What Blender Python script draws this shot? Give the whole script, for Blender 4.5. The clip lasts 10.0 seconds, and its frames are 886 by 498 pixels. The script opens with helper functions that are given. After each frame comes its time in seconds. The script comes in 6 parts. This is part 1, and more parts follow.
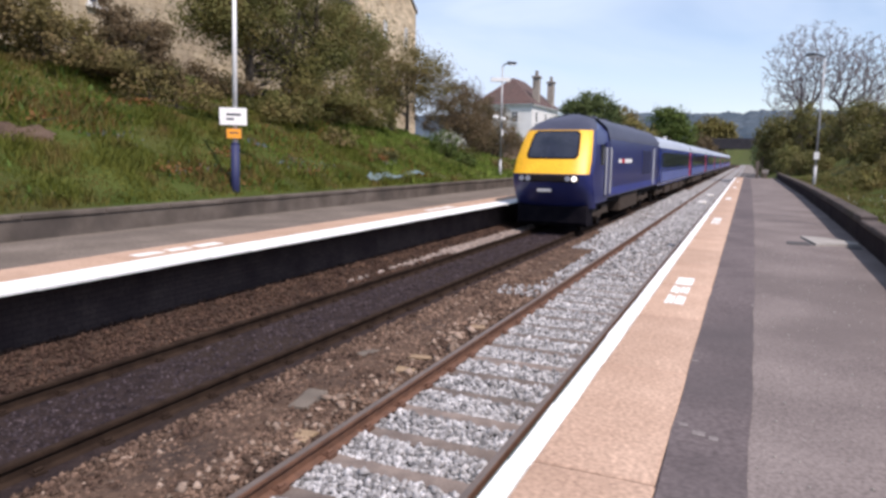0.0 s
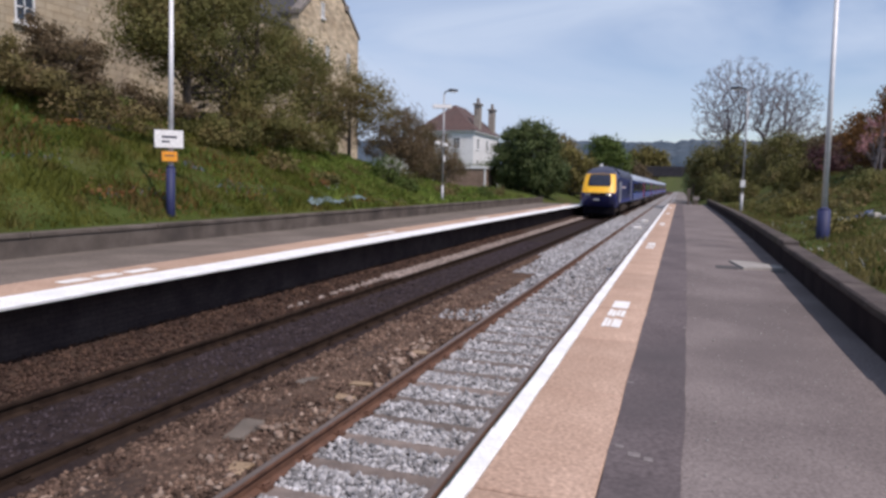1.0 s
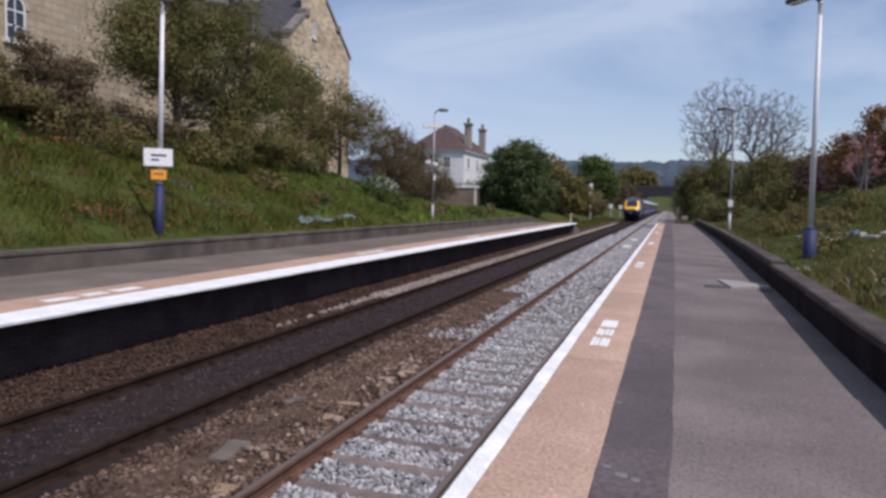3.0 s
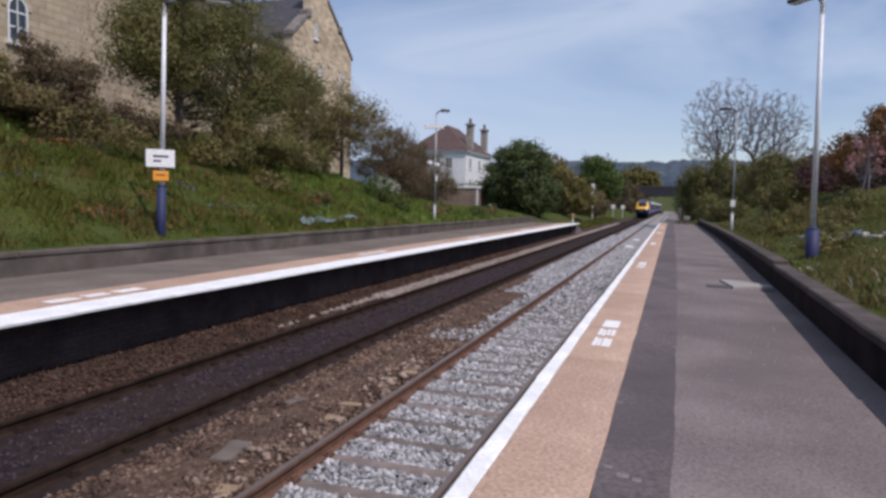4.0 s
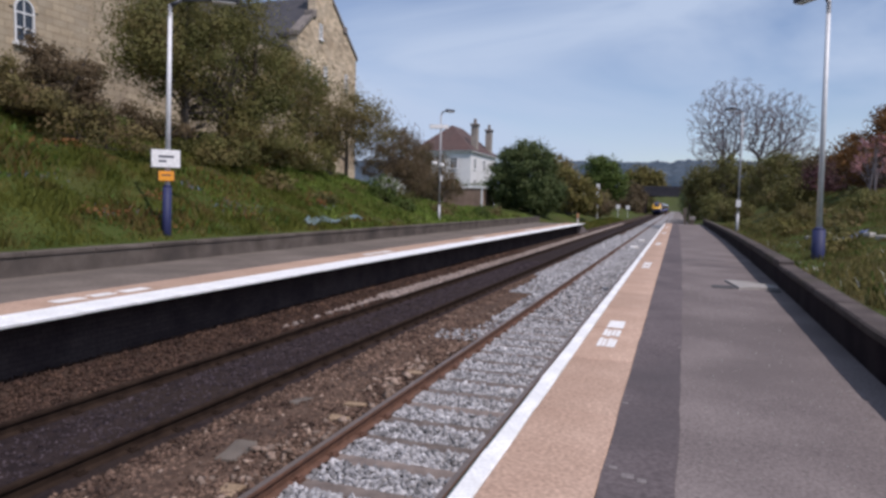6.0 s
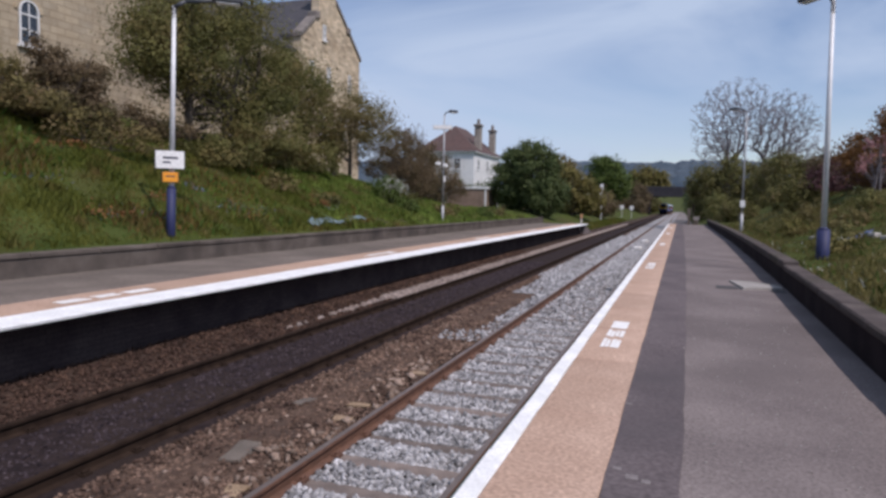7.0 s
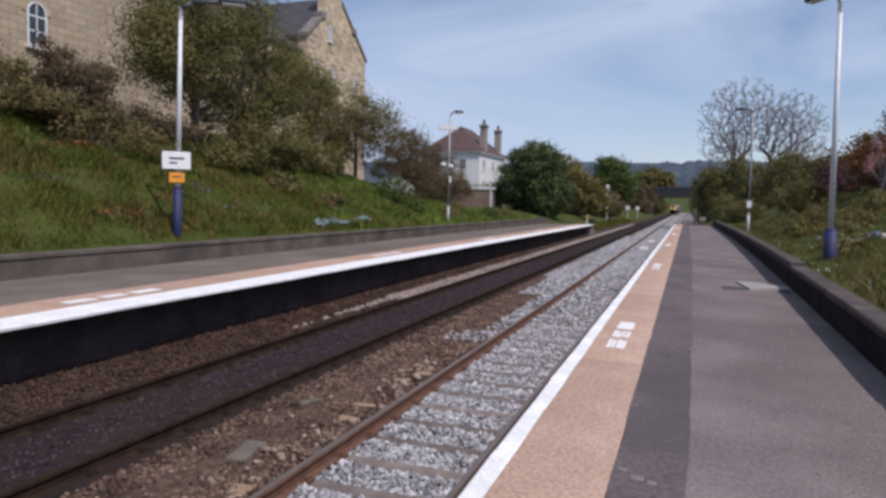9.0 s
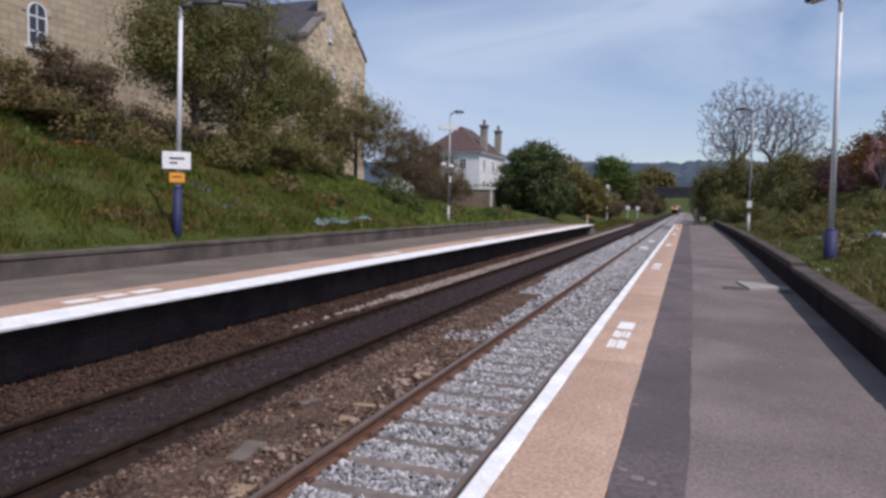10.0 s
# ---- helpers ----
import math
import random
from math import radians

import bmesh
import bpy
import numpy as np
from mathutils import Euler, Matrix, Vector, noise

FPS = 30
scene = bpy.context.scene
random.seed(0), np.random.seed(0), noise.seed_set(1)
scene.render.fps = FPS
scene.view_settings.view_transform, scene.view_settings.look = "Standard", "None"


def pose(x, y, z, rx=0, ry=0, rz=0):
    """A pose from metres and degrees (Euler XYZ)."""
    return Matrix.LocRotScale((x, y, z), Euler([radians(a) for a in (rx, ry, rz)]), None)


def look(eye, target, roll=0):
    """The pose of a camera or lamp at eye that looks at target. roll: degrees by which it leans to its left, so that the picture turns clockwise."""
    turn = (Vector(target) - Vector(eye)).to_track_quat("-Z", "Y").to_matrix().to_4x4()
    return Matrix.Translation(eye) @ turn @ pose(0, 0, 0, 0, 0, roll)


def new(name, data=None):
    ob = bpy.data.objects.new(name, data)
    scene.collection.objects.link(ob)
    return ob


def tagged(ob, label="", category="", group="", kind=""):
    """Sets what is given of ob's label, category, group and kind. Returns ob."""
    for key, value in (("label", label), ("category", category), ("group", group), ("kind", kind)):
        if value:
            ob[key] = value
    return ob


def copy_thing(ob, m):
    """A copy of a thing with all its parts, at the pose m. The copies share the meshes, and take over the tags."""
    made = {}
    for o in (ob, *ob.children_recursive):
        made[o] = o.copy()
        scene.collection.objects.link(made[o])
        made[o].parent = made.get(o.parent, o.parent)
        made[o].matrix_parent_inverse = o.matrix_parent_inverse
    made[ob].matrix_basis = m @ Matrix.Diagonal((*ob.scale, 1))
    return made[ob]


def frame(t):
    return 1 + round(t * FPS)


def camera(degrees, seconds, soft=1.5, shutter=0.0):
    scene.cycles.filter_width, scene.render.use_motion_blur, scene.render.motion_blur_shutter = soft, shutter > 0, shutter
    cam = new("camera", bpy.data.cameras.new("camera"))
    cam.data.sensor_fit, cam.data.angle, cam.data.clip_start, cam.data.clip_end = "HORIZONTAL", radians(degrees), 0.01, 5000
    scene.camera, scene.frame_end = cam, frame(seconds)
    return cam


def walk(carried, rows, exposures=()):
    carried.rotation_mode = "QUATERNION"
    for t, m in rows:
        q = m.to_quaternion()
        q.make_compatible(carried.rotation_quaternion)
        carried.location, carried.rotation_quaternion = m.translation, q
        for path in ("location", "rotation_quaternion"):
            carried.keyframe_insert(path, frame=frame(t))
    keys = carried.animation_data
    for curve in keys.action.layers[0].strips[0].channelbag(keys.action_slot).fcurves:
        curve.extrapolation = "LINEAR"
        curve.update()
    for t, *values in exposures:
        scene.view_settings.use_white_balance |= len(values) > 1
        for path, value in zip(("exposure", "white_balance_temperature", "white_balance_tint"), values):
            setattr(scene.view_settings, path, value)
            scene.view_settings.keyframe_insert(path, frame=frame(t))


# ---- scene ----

# the rail tops of the nearer track lie at z = 0, its centre line at x = 0; trains run along y
cam = camera(67.20, 10.0, soft=3.0)
PATH = [
    (0.0, pose(2.483, -0.023, 2.461, 82.110, -0.708, 24.432)),
    (0.5, pose(2.498, -0.014, 2.461, 83.247, -0.941, 21.529)),
    (1.0, pose(2.504, -0.010, 2.461, 84.329, -1.148, 19.548)),
    (1.5, pose(2.515, -0.006, 2.462, 85.089, -1.226, 18.650)),
    (2.0, pose(2.519, -0.005, 2.462, 85.611, -1.289, 18.516)),
    (2.5, pose(2.522, -0.004, 2.462, 85.911, -1.327, 18.621)),
    (4.0, pose(2.533, 0.000, 2.462, 86.003, -1.192, 18.923)),
    (4.5, pose(2.533, 0.000, 2.462, 86.000, -1.188, 19.003)),
    (5.0, pose(2.533, 0.000, 2.462, 85.998, -1.189, 19.069)),
    (5.5, pose(2.533, 0.000, 2.462, 85.993, -1.208, 19.185)),
    (7.0, pose(2.533, 0.000, 2.462, 86.057, -1.121, 19.624)),
    (7.5, pose(2.533, 0.000, 2.462, 86.076, -1.087, 19.771)),
    (8.0, pose(2.533, 0.000, 2.462, 86.096, -1.111, 19.907)),
    (8.5, pose(2.533, 0.000, 2.462, 86.096, -1.143, 20.035)),
    (9.0, pose(2.533, 0.000, 2.462, 86.089, -1.123, 20.095)),
    (9.5, pose(2.533, 0.000, 2.462, 86.089, -1.120, 20.102)),
    (10.0, pose(2.533, 0.000, 2.462, 86.089, -1.122, 20.108)),
]
walk(cam, PATH, exposures=((0.0, 0.26, 6550, 20), (0.5, 0.02, 6480, 21), (1.0, -0.16, 6400, 21), (1.6, -0.25, 6300, 21), (2.5, -0.30, 6230, 21), (10.0, -0.30, 6230, 21)))

# ---- daylight: a high sun over the right shoulder, thin clouds ----
SUN = Vector((0.57, -0.33, 0.95)).normalized()
world = bpy.data.worlds.new("sky")
scene.world = world
world.use_nodes = True


def build_sky():
    nt = world.node_tree
    nt.nodes.clear()
    out = nt.nodes.new("ShaderNodeOutputWorld")
    bg = nt.nodes.new("ShaderNodeBackground")
    sky = nt.nodes.new("ShaderNodeTexSky")
    sky.sky_type, sky.sun_disc = "NISHITA", False
    sky.sun_elevation = math.asin(SUN.z)
    sky.sun_rotation = math.atan2(SUN.x, SUN.y)
    sky.air_density, sky.dust_density, sky.ozone_density = 1.0, 0.35, 1.2
    bg.inputs["Strength"].default_value = 0.134
    co = nt.nodes.new("ShaderNodeTexCoord")
    mp = nt.nodes.new("ShaderNodeMapping")
    mp.inputs["Scale"].default_value = (1.2, 1.2, 3.6)
    mp.inputs["Rotation"].default_value = (0.0, 0.35, 0.5)
    mp.inputs["Location"].default_value = (0.55, 0.2, 0.1)
    n1 = nt.nodes.new("ShaderNodeTexNoise")
    n1.inputs["Scale"].default_value, n1.inputs["Detail"].default_value = 1.7, 5.0
    n1.inputs["Roughness"].default_value, n1.inputs["Distortion"].default_value = 0.52, 0.5
    ramp = nt.nodes.new("ShaderNodeValToRGB")
    ramp.color_ramp.elements[0].position, ramp.color_ramp.elements[0].color = 0.37, (0.05, 0.05, 0.05, 1)
    ramp.color_ramp.elements[1].position, ramp.color_ramp.elements[1].color = 0.63, (0.92, 0.92, 0.92, 1)
    mix = nt.nodes.new("ShaderNodeMix")
    mix.data_type = "RGBA"
    mix.inputs["B"].default_value = (4.5, 5.6, 6.7, 1)
    nt.links.new(co.outputs["Generated"], mp.inputs["Vector"])
    nt.links.new(mp.outputs["Vector"], n1.inputs["Vector"])
    nt.links.new(n1.outputs["Fac"], ramp.inputs["Fac"])
    nt.links.new(ramp.outputs["Color"], mix.inputs["Factor"])
    nt.links.new(sky.outputs["Color"], mix.inputs["A"])
    nt.links.new(mix.outputs["Result"], bg.inputs["Color"])
    nt.links.new(bg.outputs["Background"], out.inputs["Surface"])


build_sky()
sun = new("sun", bpy.data.lights.new("sun", "SUN"))
sun.data.energy, sun.data.angle, sun.data.color = 4.15, radians(0.6), (1.0, 0.93, 0.82)
sun.matrix_world = look(SUN * 50, (0, 0, 0))


# ---- small builders ----
def link(name, mesh, material, parent=None, label=""):
    ob = new(name, mesh)
    if material is not None and not mesh.materials:
        mesh.materials.append(material)
    if parent is not None:
        ob.parent = parent
    if label:
        ob["label"] = label
    return ob


def part(name, bm, material, parent=None, label="", smooth=False):
    """One bmesh as one mesh object under a thing or a part."""
    mesh = bpy.data.meshes.new(name)
    bmesh.ops.recalc_face_normals(bm, faces=bm.faces[:])
    bm.to_mesh(mesh)
    bm.free()
    if smooth:
        mesh.polygons.foreach_set("use_smooth", [True] * len(mesh.polygons))
    return link(name, mesh, material, parent, label)


def mesh_from(name, verts, faces, smooth=False):
    """A mesh from a vertex array and one array of equal-sided faces."""
    verts, faces = np.asarray(verts, dtype=np.float32), np.asarray(faces, dtype=np.int32)
    mesh = bpy.data.meshes.new(name)
    n, k = faces.shape
    mesh.vertices.add(len(verts))
    mesh.vertices.foreach_set("co", verts.ravel())
    mesh.loops.add(n * k)
    mesh.loops.foreach_set("vertex_index", faces.ravel())
    mesh.polygons.add(n)
    mesh.polygons.foreach_set("loop_start", np.arange(0, n * k, k, dtype=np.int32))
    if smooth:
        mesh.polygons.foreach_set("use_smooth", np.ones(n, dtype=bool))
    mesh.update(calc_edges=True)
    mesh.validate()
    return mesh


def thing(name, label, category, m=None, group="", kind=""):
    ob = new(name)
    ob.empty_display_size = 0.2
    if m is not None:
        ob.matrix_basis = m
    return tagged(ob, label, category, group, kind)


def box(bm, x0, y0, z0, x1, y1, z1, bevel=0.0):
    r = bmesh.ops.create_cube(bm, size=1.0)
    bmesh.ops.scale(bm, vec=(x1 - x0, y1 - y0, z1 - z0), verts=r["verts"])
    bmesh.ops.translate(bm, vec=((x0 + x1) / 2, (y0 + y1) / 2, (z0 + z1) / 2), verts=r["verts"])
    if bevel:
        edges = list({e for v in r["verts"] for e in v.link_edges})
        bmesh.ops.bevel(bm, geom=edges, offset=bevel, segments=1, profile=0.5, affect="EDGES")
    return bm


def boxed(*a, bevel=0.0):
    return box(bmesh.new(), *a, bevel=bevel)


def tube(bm, a, b, r0, r1=None, sides=10):
    a, b = Vector(a), Vector(b)
    d = b - a
    m = Matrix.Translation((a + b) / 2) @ d.to_track_quat("Z", "Y").to_matrix().to_4x4()
    bmesh.ops.create_cone(bm, cap_ends=True, segments=sides, radius1=r0, radius2=r0 if r1 is None else r1, depth=d.length, matrix=m)
    return bm


def prism_y(bm, profile, y0, y1):
    """A profile of (x, z) drawn out along y."""
    a = [bm.verts.new((x, y0, z)) for x, z in profile]
    b = [bm.verts.new((x, y1, z)) for x, z in profile]
    n = len(profile)
    for i in range(n):
        bm.faces.new((a[i], a[(i + 1) % n], b[(i + 1) % n], b[i]))
    bm.faces.new(a), bm.faces.new(b[::-1])
    return bm


def prism_x(bm, profile, x0, x1):
    """A profile of (y, z) drawn out along x."""
    a = [bm.verts.new((x0, y, z)) for y, z in profile]
    b = [bm.verts.new((x1, y, z)) for y, z in profile]
    n = len(profile)
    for i in range(n):
        bm.faces.new((a[i], a[(i + 1) % n], b[(i + 1) % n], b[i]))
    bm.faces.new(a), bm.faces.new(b[::-1])
    return bm


# ---- materials ----
def mat(name, c1, c2, scale=4.0, rough=0.8, bump=0.3, fine=60.0, metal=0.0, c3=None, coarse=0.4, spread=0.0, spec=0.5, dist=0.01, island=False, grain=0.5):
    """A surface mixed from two colours by a medium noise, darkened and lightened by a fine one, stained by c3 at a coarse one."""
    m = bpy.data.materials.new(name)
    m.use_nodes = True
    nt = m.node_tree
    nd, ln = nt.nodes, nt.links
    b = nd["Principled BSDF"]
    b.inputs["Roughness"].default_value, b.inputs["Metallic"].default_value = rough, metal
    b.inputs["Specular IOR Level"].default_value = spec
    co = nd.new("ShaderNodeTexCoord")

    def noisy(s, detail=4.0):
        n = nd.new("ShaderNodeTexNoise")
        n.inputs["Scale"].default_value, n.inputs["Detail"].default_value = s, detail
        ln.new(co.outputs["Object"], n.inputs["Vector"])
        return n

    def mixed(a, bcol, fac, mode="MIX"):
        x = nd.new("ShaderNodeMix")
        x.data_type, x.blend_type = "RGBA", mode
        for key, v in (("A", a), ("B", bcol), ("Factor", fac)):
            if isinstance(v, (int, float)):
                x.inputs[key].default_value = v
            elif isinstance(v, tuple):
                x.inputs[key].default_value = (*v, 1)
            else:
                ln.new(v, x.inputs[key])
        return x.outputs["Result"]

    def steep(socket, lo, hi):
        r = nd.new("ShaderNodeMapRange")
        r.inputs["From Min"].default_value, r.inputs["From Max"].default_value = lo, hi
        ln.new(socket, r.inputs["Value"])
        return r.outputs["Result"]

    col = mixed(c1, c2, steep(noisy(scale).outputs["Fac"], 0.32, 0.68))
    f = noisy(fine, 2.0)
    g = steep(f.outputs["Fac"], 0.25, 0.75)
    col = mixed(col, mixed((0.55, 0.55, 0.55), (1.35, 1.35, 1.35), g), grain, "MULTIPLY")
    if c3 is not None:
        col = mixed(col, c3, steep(noisy(coarse, 5.0).outputs["Fac"], 0.5, 0.72))
    if spread:
        rnd = nd.new("ShaderNodeNewGeometry").outputs["Random Per Island"] if island else nd.new("ShaderNodeObjectInfo").outputs["Random"]
        lo, hi = 1 - spread, 1 + spread
        col = mixed(col, mixed((lo, lo, lo), (hi, hi, hi), rnd), 1.0, "MULTIPLY")
    ln.new(col, b.inputs["Base Color"])
    if bump:
        bp = nd.new("ShaderNodeBump")
        bp.inputs["Strength"].default_value, bp.inputs["Distance"].default_value = bump, dist
        ln.new(f.outputs["Fac"], bp.inputs["Height"])
        ln.new(bp.outputs["Normal"], b.inputs["Normal"])
    return m


def leaf_mat(name, c1, c2, c3, clump=0.5, glow=0.25):
    """Leaves whose tint goes from leaf to leaf and from bough to bough; they let some light through."""
    m = mat(name, c1, c2, scale=clump, rough=0.55, bump=0.0, fine=3.0, c3=c3, coarse=0.9, spread=0.14, island=True, spec=0.1, grain=0.35)
    nt = m.node_tree
    b = nt.nodes["Principled BSDF"]
    src = b.inputs["Base Color"].links[0].from_socket
    tr = nt.nodes.new("ShaderNodeBsdfTranslucent")
    mx = nt.nodes.new("ShaderNodeMixShader")
    mx.inputs[0].default_value = glow
    nt.links.new(src, tr.inputs["Color"])
    nt.links.new(b.outputs[0], mx.inputs[1])
    nt.links.new(tr.outputs[0], mx.inputs[2])
    nt.links.new(mx.outputs[0], nt.nodes["Material Output"].inputs["Surface"])
    return m


def brick_mat(name, c1, c2, mortar, w, h, rough=0.9, axis="x", c3=(0.1, 0.09, 0.08), lo=0.88, hi=1.08):
    """Coursed masonry; axis is the way the wall faces."""
    m = mat(name, c1, c2, scale=1.5, rough=rough, bump=0.0, fine=30.0, c3=c3, coarse=0.35, spec=0.15)
    nt = m.node_tree
    nd, ln = nt.nodes, nt.links
    b = nd["Principled BSDF"]
    src = b.inputs["Base Color"].links[0].from_socket
    co = nd.new("ShaderNodeTexCoord")
    sep, com = nd.new("ShaderNodeSeparateXYZ"), nd.new("ShaderNodeCombineXYZ")
    ln.new(co.outputs["Object"], sep.inputs[0])
    ln.new(sep.outputs["Y" if axis == "x" else "X"], com.inputs["X"])
    ln.new(sep.outputs["Z"], com.inputs["Y"])
    br = nd.new("ShaderNodeTexBrick")
    br.inputs["Scale"].default_value = 1.0
    br.inputs["Brick Width"].default_value, br.inputs["Row Height"].default_value = w, h
    br.inputs["Mortar Size"].default_value = h * 0.06
    br.inputs["Color1"].default_value, br.inputs["Color2"].default_value = (lo, lo, lo, 1), (hi, hi * 0.98, hi * 0.95, 1)
    br.inputs["Mortar"].default_value = (*mortar, 1)
    ln.new(com.outputs[0], br.inputs["Vector"])
    mx = nd.new("ShaderNodeMix")
    mx.data_type, mx.blend_type = "RGBA", "MULTIPLY"
    mx.inputs["Factor"].default_value = 1.0
    ln.new(src, mx.inputs["A"]), ln.new(br.outputs["Color"], mx.inputs["B"])
    ln.new(mx.outputs["Result"], b.inputs["Base Color"])
    bp = nd.new("ShaderNodeBump")
    bp.invert = True
    bp.inputs["Strength"].default_value, bp.inputs["Distance"].default_value = 0.6, 0.02
    ln.new(br.outputs["Fac"], bp.inputs["Height"])
    ln.new(bp.outputs["Normal"], b.inputs["Normal"])
    return m


def glow_mat(name, colour, strength):
    m = bpy.data.materials.new(name)
    m.use_nodes = True
    b = m.node_tree.nodes["Principled BSDF"]
    b.inputs["Base Color"].default_value = (*colour, 1)
    b.inputs["Emission Color"].default_value = (*colour, 1)
    b.inputs["Emission Strength"].default_value = strength
    return m


M_BANK = mat("rough_grass", (0.041, 0.060, 0.014), (0.074, 0.090, 0.023), 0.7, 0.95, 0.8, 18.0, spec=0.1, c3=(0.070, 0.050, 0.026), coarse=0.22, dist=0.06)
M_BED_NEW = mat("grey_ballast_bed", (0.20, 0.195, 0.20), (0.36, 0.35, 0.355), 12.0, 0.95, 1.0, 16.0, grain=0.95, spec=0.15, dist=0.04)
M_BED_OLD = mat("rusty_ballast_bed", (0.066, 0.042, 0.032), (0.130, 0.086, 0.063), 9.0, 0.95, 1.0, 22.0, spec=0.15, c3=(0.03, 0.024, 0.024), coarse=0.6, dist=0.04)
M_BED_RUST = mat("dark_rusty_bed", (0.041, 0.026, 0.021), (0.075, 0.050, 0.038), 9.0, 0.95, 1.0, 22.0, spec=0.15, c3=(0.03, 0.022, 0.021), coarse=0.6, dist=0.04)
M_BED_OIL = mat("oily_track_bed", (0.021, 0.015, 0.016), (0.040, 0.028, 0.027), 5.0, 0.95, 1.0, 20.0, spec=0.1, c3=(0.036, 0.025, 0.020), coarse=0.5, dist=0.04)
M_CESS = mat("grey_brown_ballast", (0.15, 0.13, 0.125), (0.26, 0.235, 0.225), 8.0, 0.95, 1.0, 16.0, grain=0.9, spec=0.1, dist=0.04)
M_STONE_NEW = mat("grey_stone", (0.20, 0.198, 0.205), (0.42, 0.415, 0.43), 6.0, 0.9, 0.3, 60.0, spread=0.6, island=True)
M_STONE_OLD = mat("rusty_stone", (0.058, 0.036, 0.028), (0.168, 0.112, 0.084), 3.0, 0.95, 0.3, 60.0, spec=0.15, spread=0.6, island=True)
M_RAIL = mat("rusty_rail", (0.095, 0.047, 0.031), (0.155, 0.076, 0.048), 9.0, 0.8, 0.3, 120.0)
M_RAIL_TOP = mat("worn_rail_head", (0.20, 0.16, 0.14), (0.26, 0.20, 0.17), 3.0, 0.5, 0.1, 90.0, metal=0.6)
M_RAIL_DARK = mat("oiled_rail", (0.022, 0.014, 0.011), (0.040, 0.026, 0.019), 5.0, 0.95, 0.2, 90.0, spec=0.08)
M_SLEEPER = mat("weathered_sleeper", (0.12, 0.095, 0.085), (0.20, 0.16, 0.14), 5.0, 0.9, 0.5, 50.0, spread=0.25)
M_ASPHALT = mat("old_asphalt", (0.150, 0.126, 0.124), (0.212, 0.180, 0.174), 0.9, 0.92, 0.5, 48.0, c3=(0.126, 0.106, 0.104), coarse=0.35, grain=0.75, spec=0.08)
M_ASPHALT_FAR = mat("older_asphalt", (0.140, 0.117, 0.102), (0.195, 0.164, 0.143), 0.9, 0.92, 0.6, 30.0, c3=(0.108, 0.092, 0.081), coarse=0.35, grain=0.8, spec=0.06)
M_ASPHALT_DARK = mat("newer_asphalt", (0.112, 0.093, 0.097), (0.146, 0.122, 0.126), 1.5, 0.9, 0.5, 32.0, c3=(0.088, 0.076, 0.08), coarse=0.5, grain=0.8, spec=0.08)
M_TAN = mat("buff_paving", (0.40, 0.272, 0.205), (0.50, 0.352, 0.272), 1.6, 0.9, 0.5, 34.0, c3=(0.34, 0.23, 0.17), coarse=0.7, spread=0.07, grain=0.75, spec=0.1)
M_WHITE = mat("white_line_paint", (0.74, 0.74, 0.74), (0.84, 0.84, 0.84), 3.0, 0.7, 0.15, 40.0, c3=(0.62, 0.62, 0.60), coarse=1.2)
M_FACE = brick_mat("dark_brick", (0.048, 0.034, 0.036), (0.080, 0.060, 0.058), (0.6, 0.6, 0.6), 0.23, 0.075, c3=(0.036, 0.026, 0.028))
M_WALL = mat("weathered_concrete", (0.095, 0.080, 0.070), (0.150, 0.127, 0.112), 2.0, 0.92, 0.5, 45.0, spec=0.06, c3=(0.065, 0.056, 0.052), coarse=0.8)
# darkened so that the shade on the near wall's face sits in the colour
M_WALL_DARK = mat("shade_darkened_concrete", (0.022, 0.016, 0.019), (0.040, 0.030, 0.032), 2.0, 0.92, 0.5, 45.0, c3=(0.045, 0.037, 0.037), coarse=0.8, spread=0.1, spec=0.03)
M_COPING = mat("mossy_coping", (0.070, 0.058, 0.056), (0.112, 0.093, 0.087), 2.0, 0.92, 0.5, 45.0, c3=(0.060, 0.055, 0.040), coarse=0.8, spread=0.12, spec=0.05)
M_BATH = brick_mat("honey_ashlar", (0.400, 0.326, 0.233), (0.484, 0.409, 0.307), (0.698, 0.670, 0.632), 0.7, 0.3, c3=(0.27, 0.22, 0.17))
M_BATH_Y = brick_mat("honey_rubble", (0.45, 0.36, 0.25), (0.58, 0.48, 0.35), (0.8, 0.78, 0.72), 0.5, 0.24, axis="y", c3=(0.25, 0.19, 0.14))
M_SLATE = mat("slate_roof", (0.036, 0.034, 0.040), (0.060, 0.055, 0.061), 2.0, 0.7, 0.4, 12.0, spread=0.1)
M_TILE = mat("brown_roof_tiles", (0.075, 0.045, 0.042), (0.11, 0.065, 0.058), 2.0, 0.85, 0.4, 10.0, c3=(0.08, 0.055, 0.05), coarse=0.5)
M_RENDER = mat("white_render", (0.72, 0.72, 0.72), (0.80, 0.80, 0.79), 0.8, 0.85, 0.2, 20.0, c3=(0.62, 0.61, 0.6), coarse=0.4)
M_FRAME = mat("white_frame", (0.74, 0.74, 0.74), (0.8, 0.8, 0.8), 3.0, 0.5, 0.0, 30.0)
M_GLASS = mat("dark_window_glass", (0.035, 0.045, 0.06), (0.05, 0.06, 0.075), 2.0, 0.08, 0.0, 10.0)
M_GALV = mat("galvanised_post", (0.64, 0.65, 0.67), (0.74, 0.75, 0.77), 3.0, 0.5, 0.05, 40.0, metal=0.1)
M_GALV_DIM = mat("dull_galvanised_post", (0.33, 0.34, 0.36), (0.42, 0.43, 0.45), 3.0, 0.5, 0.05, 40.0, metal=0.25)
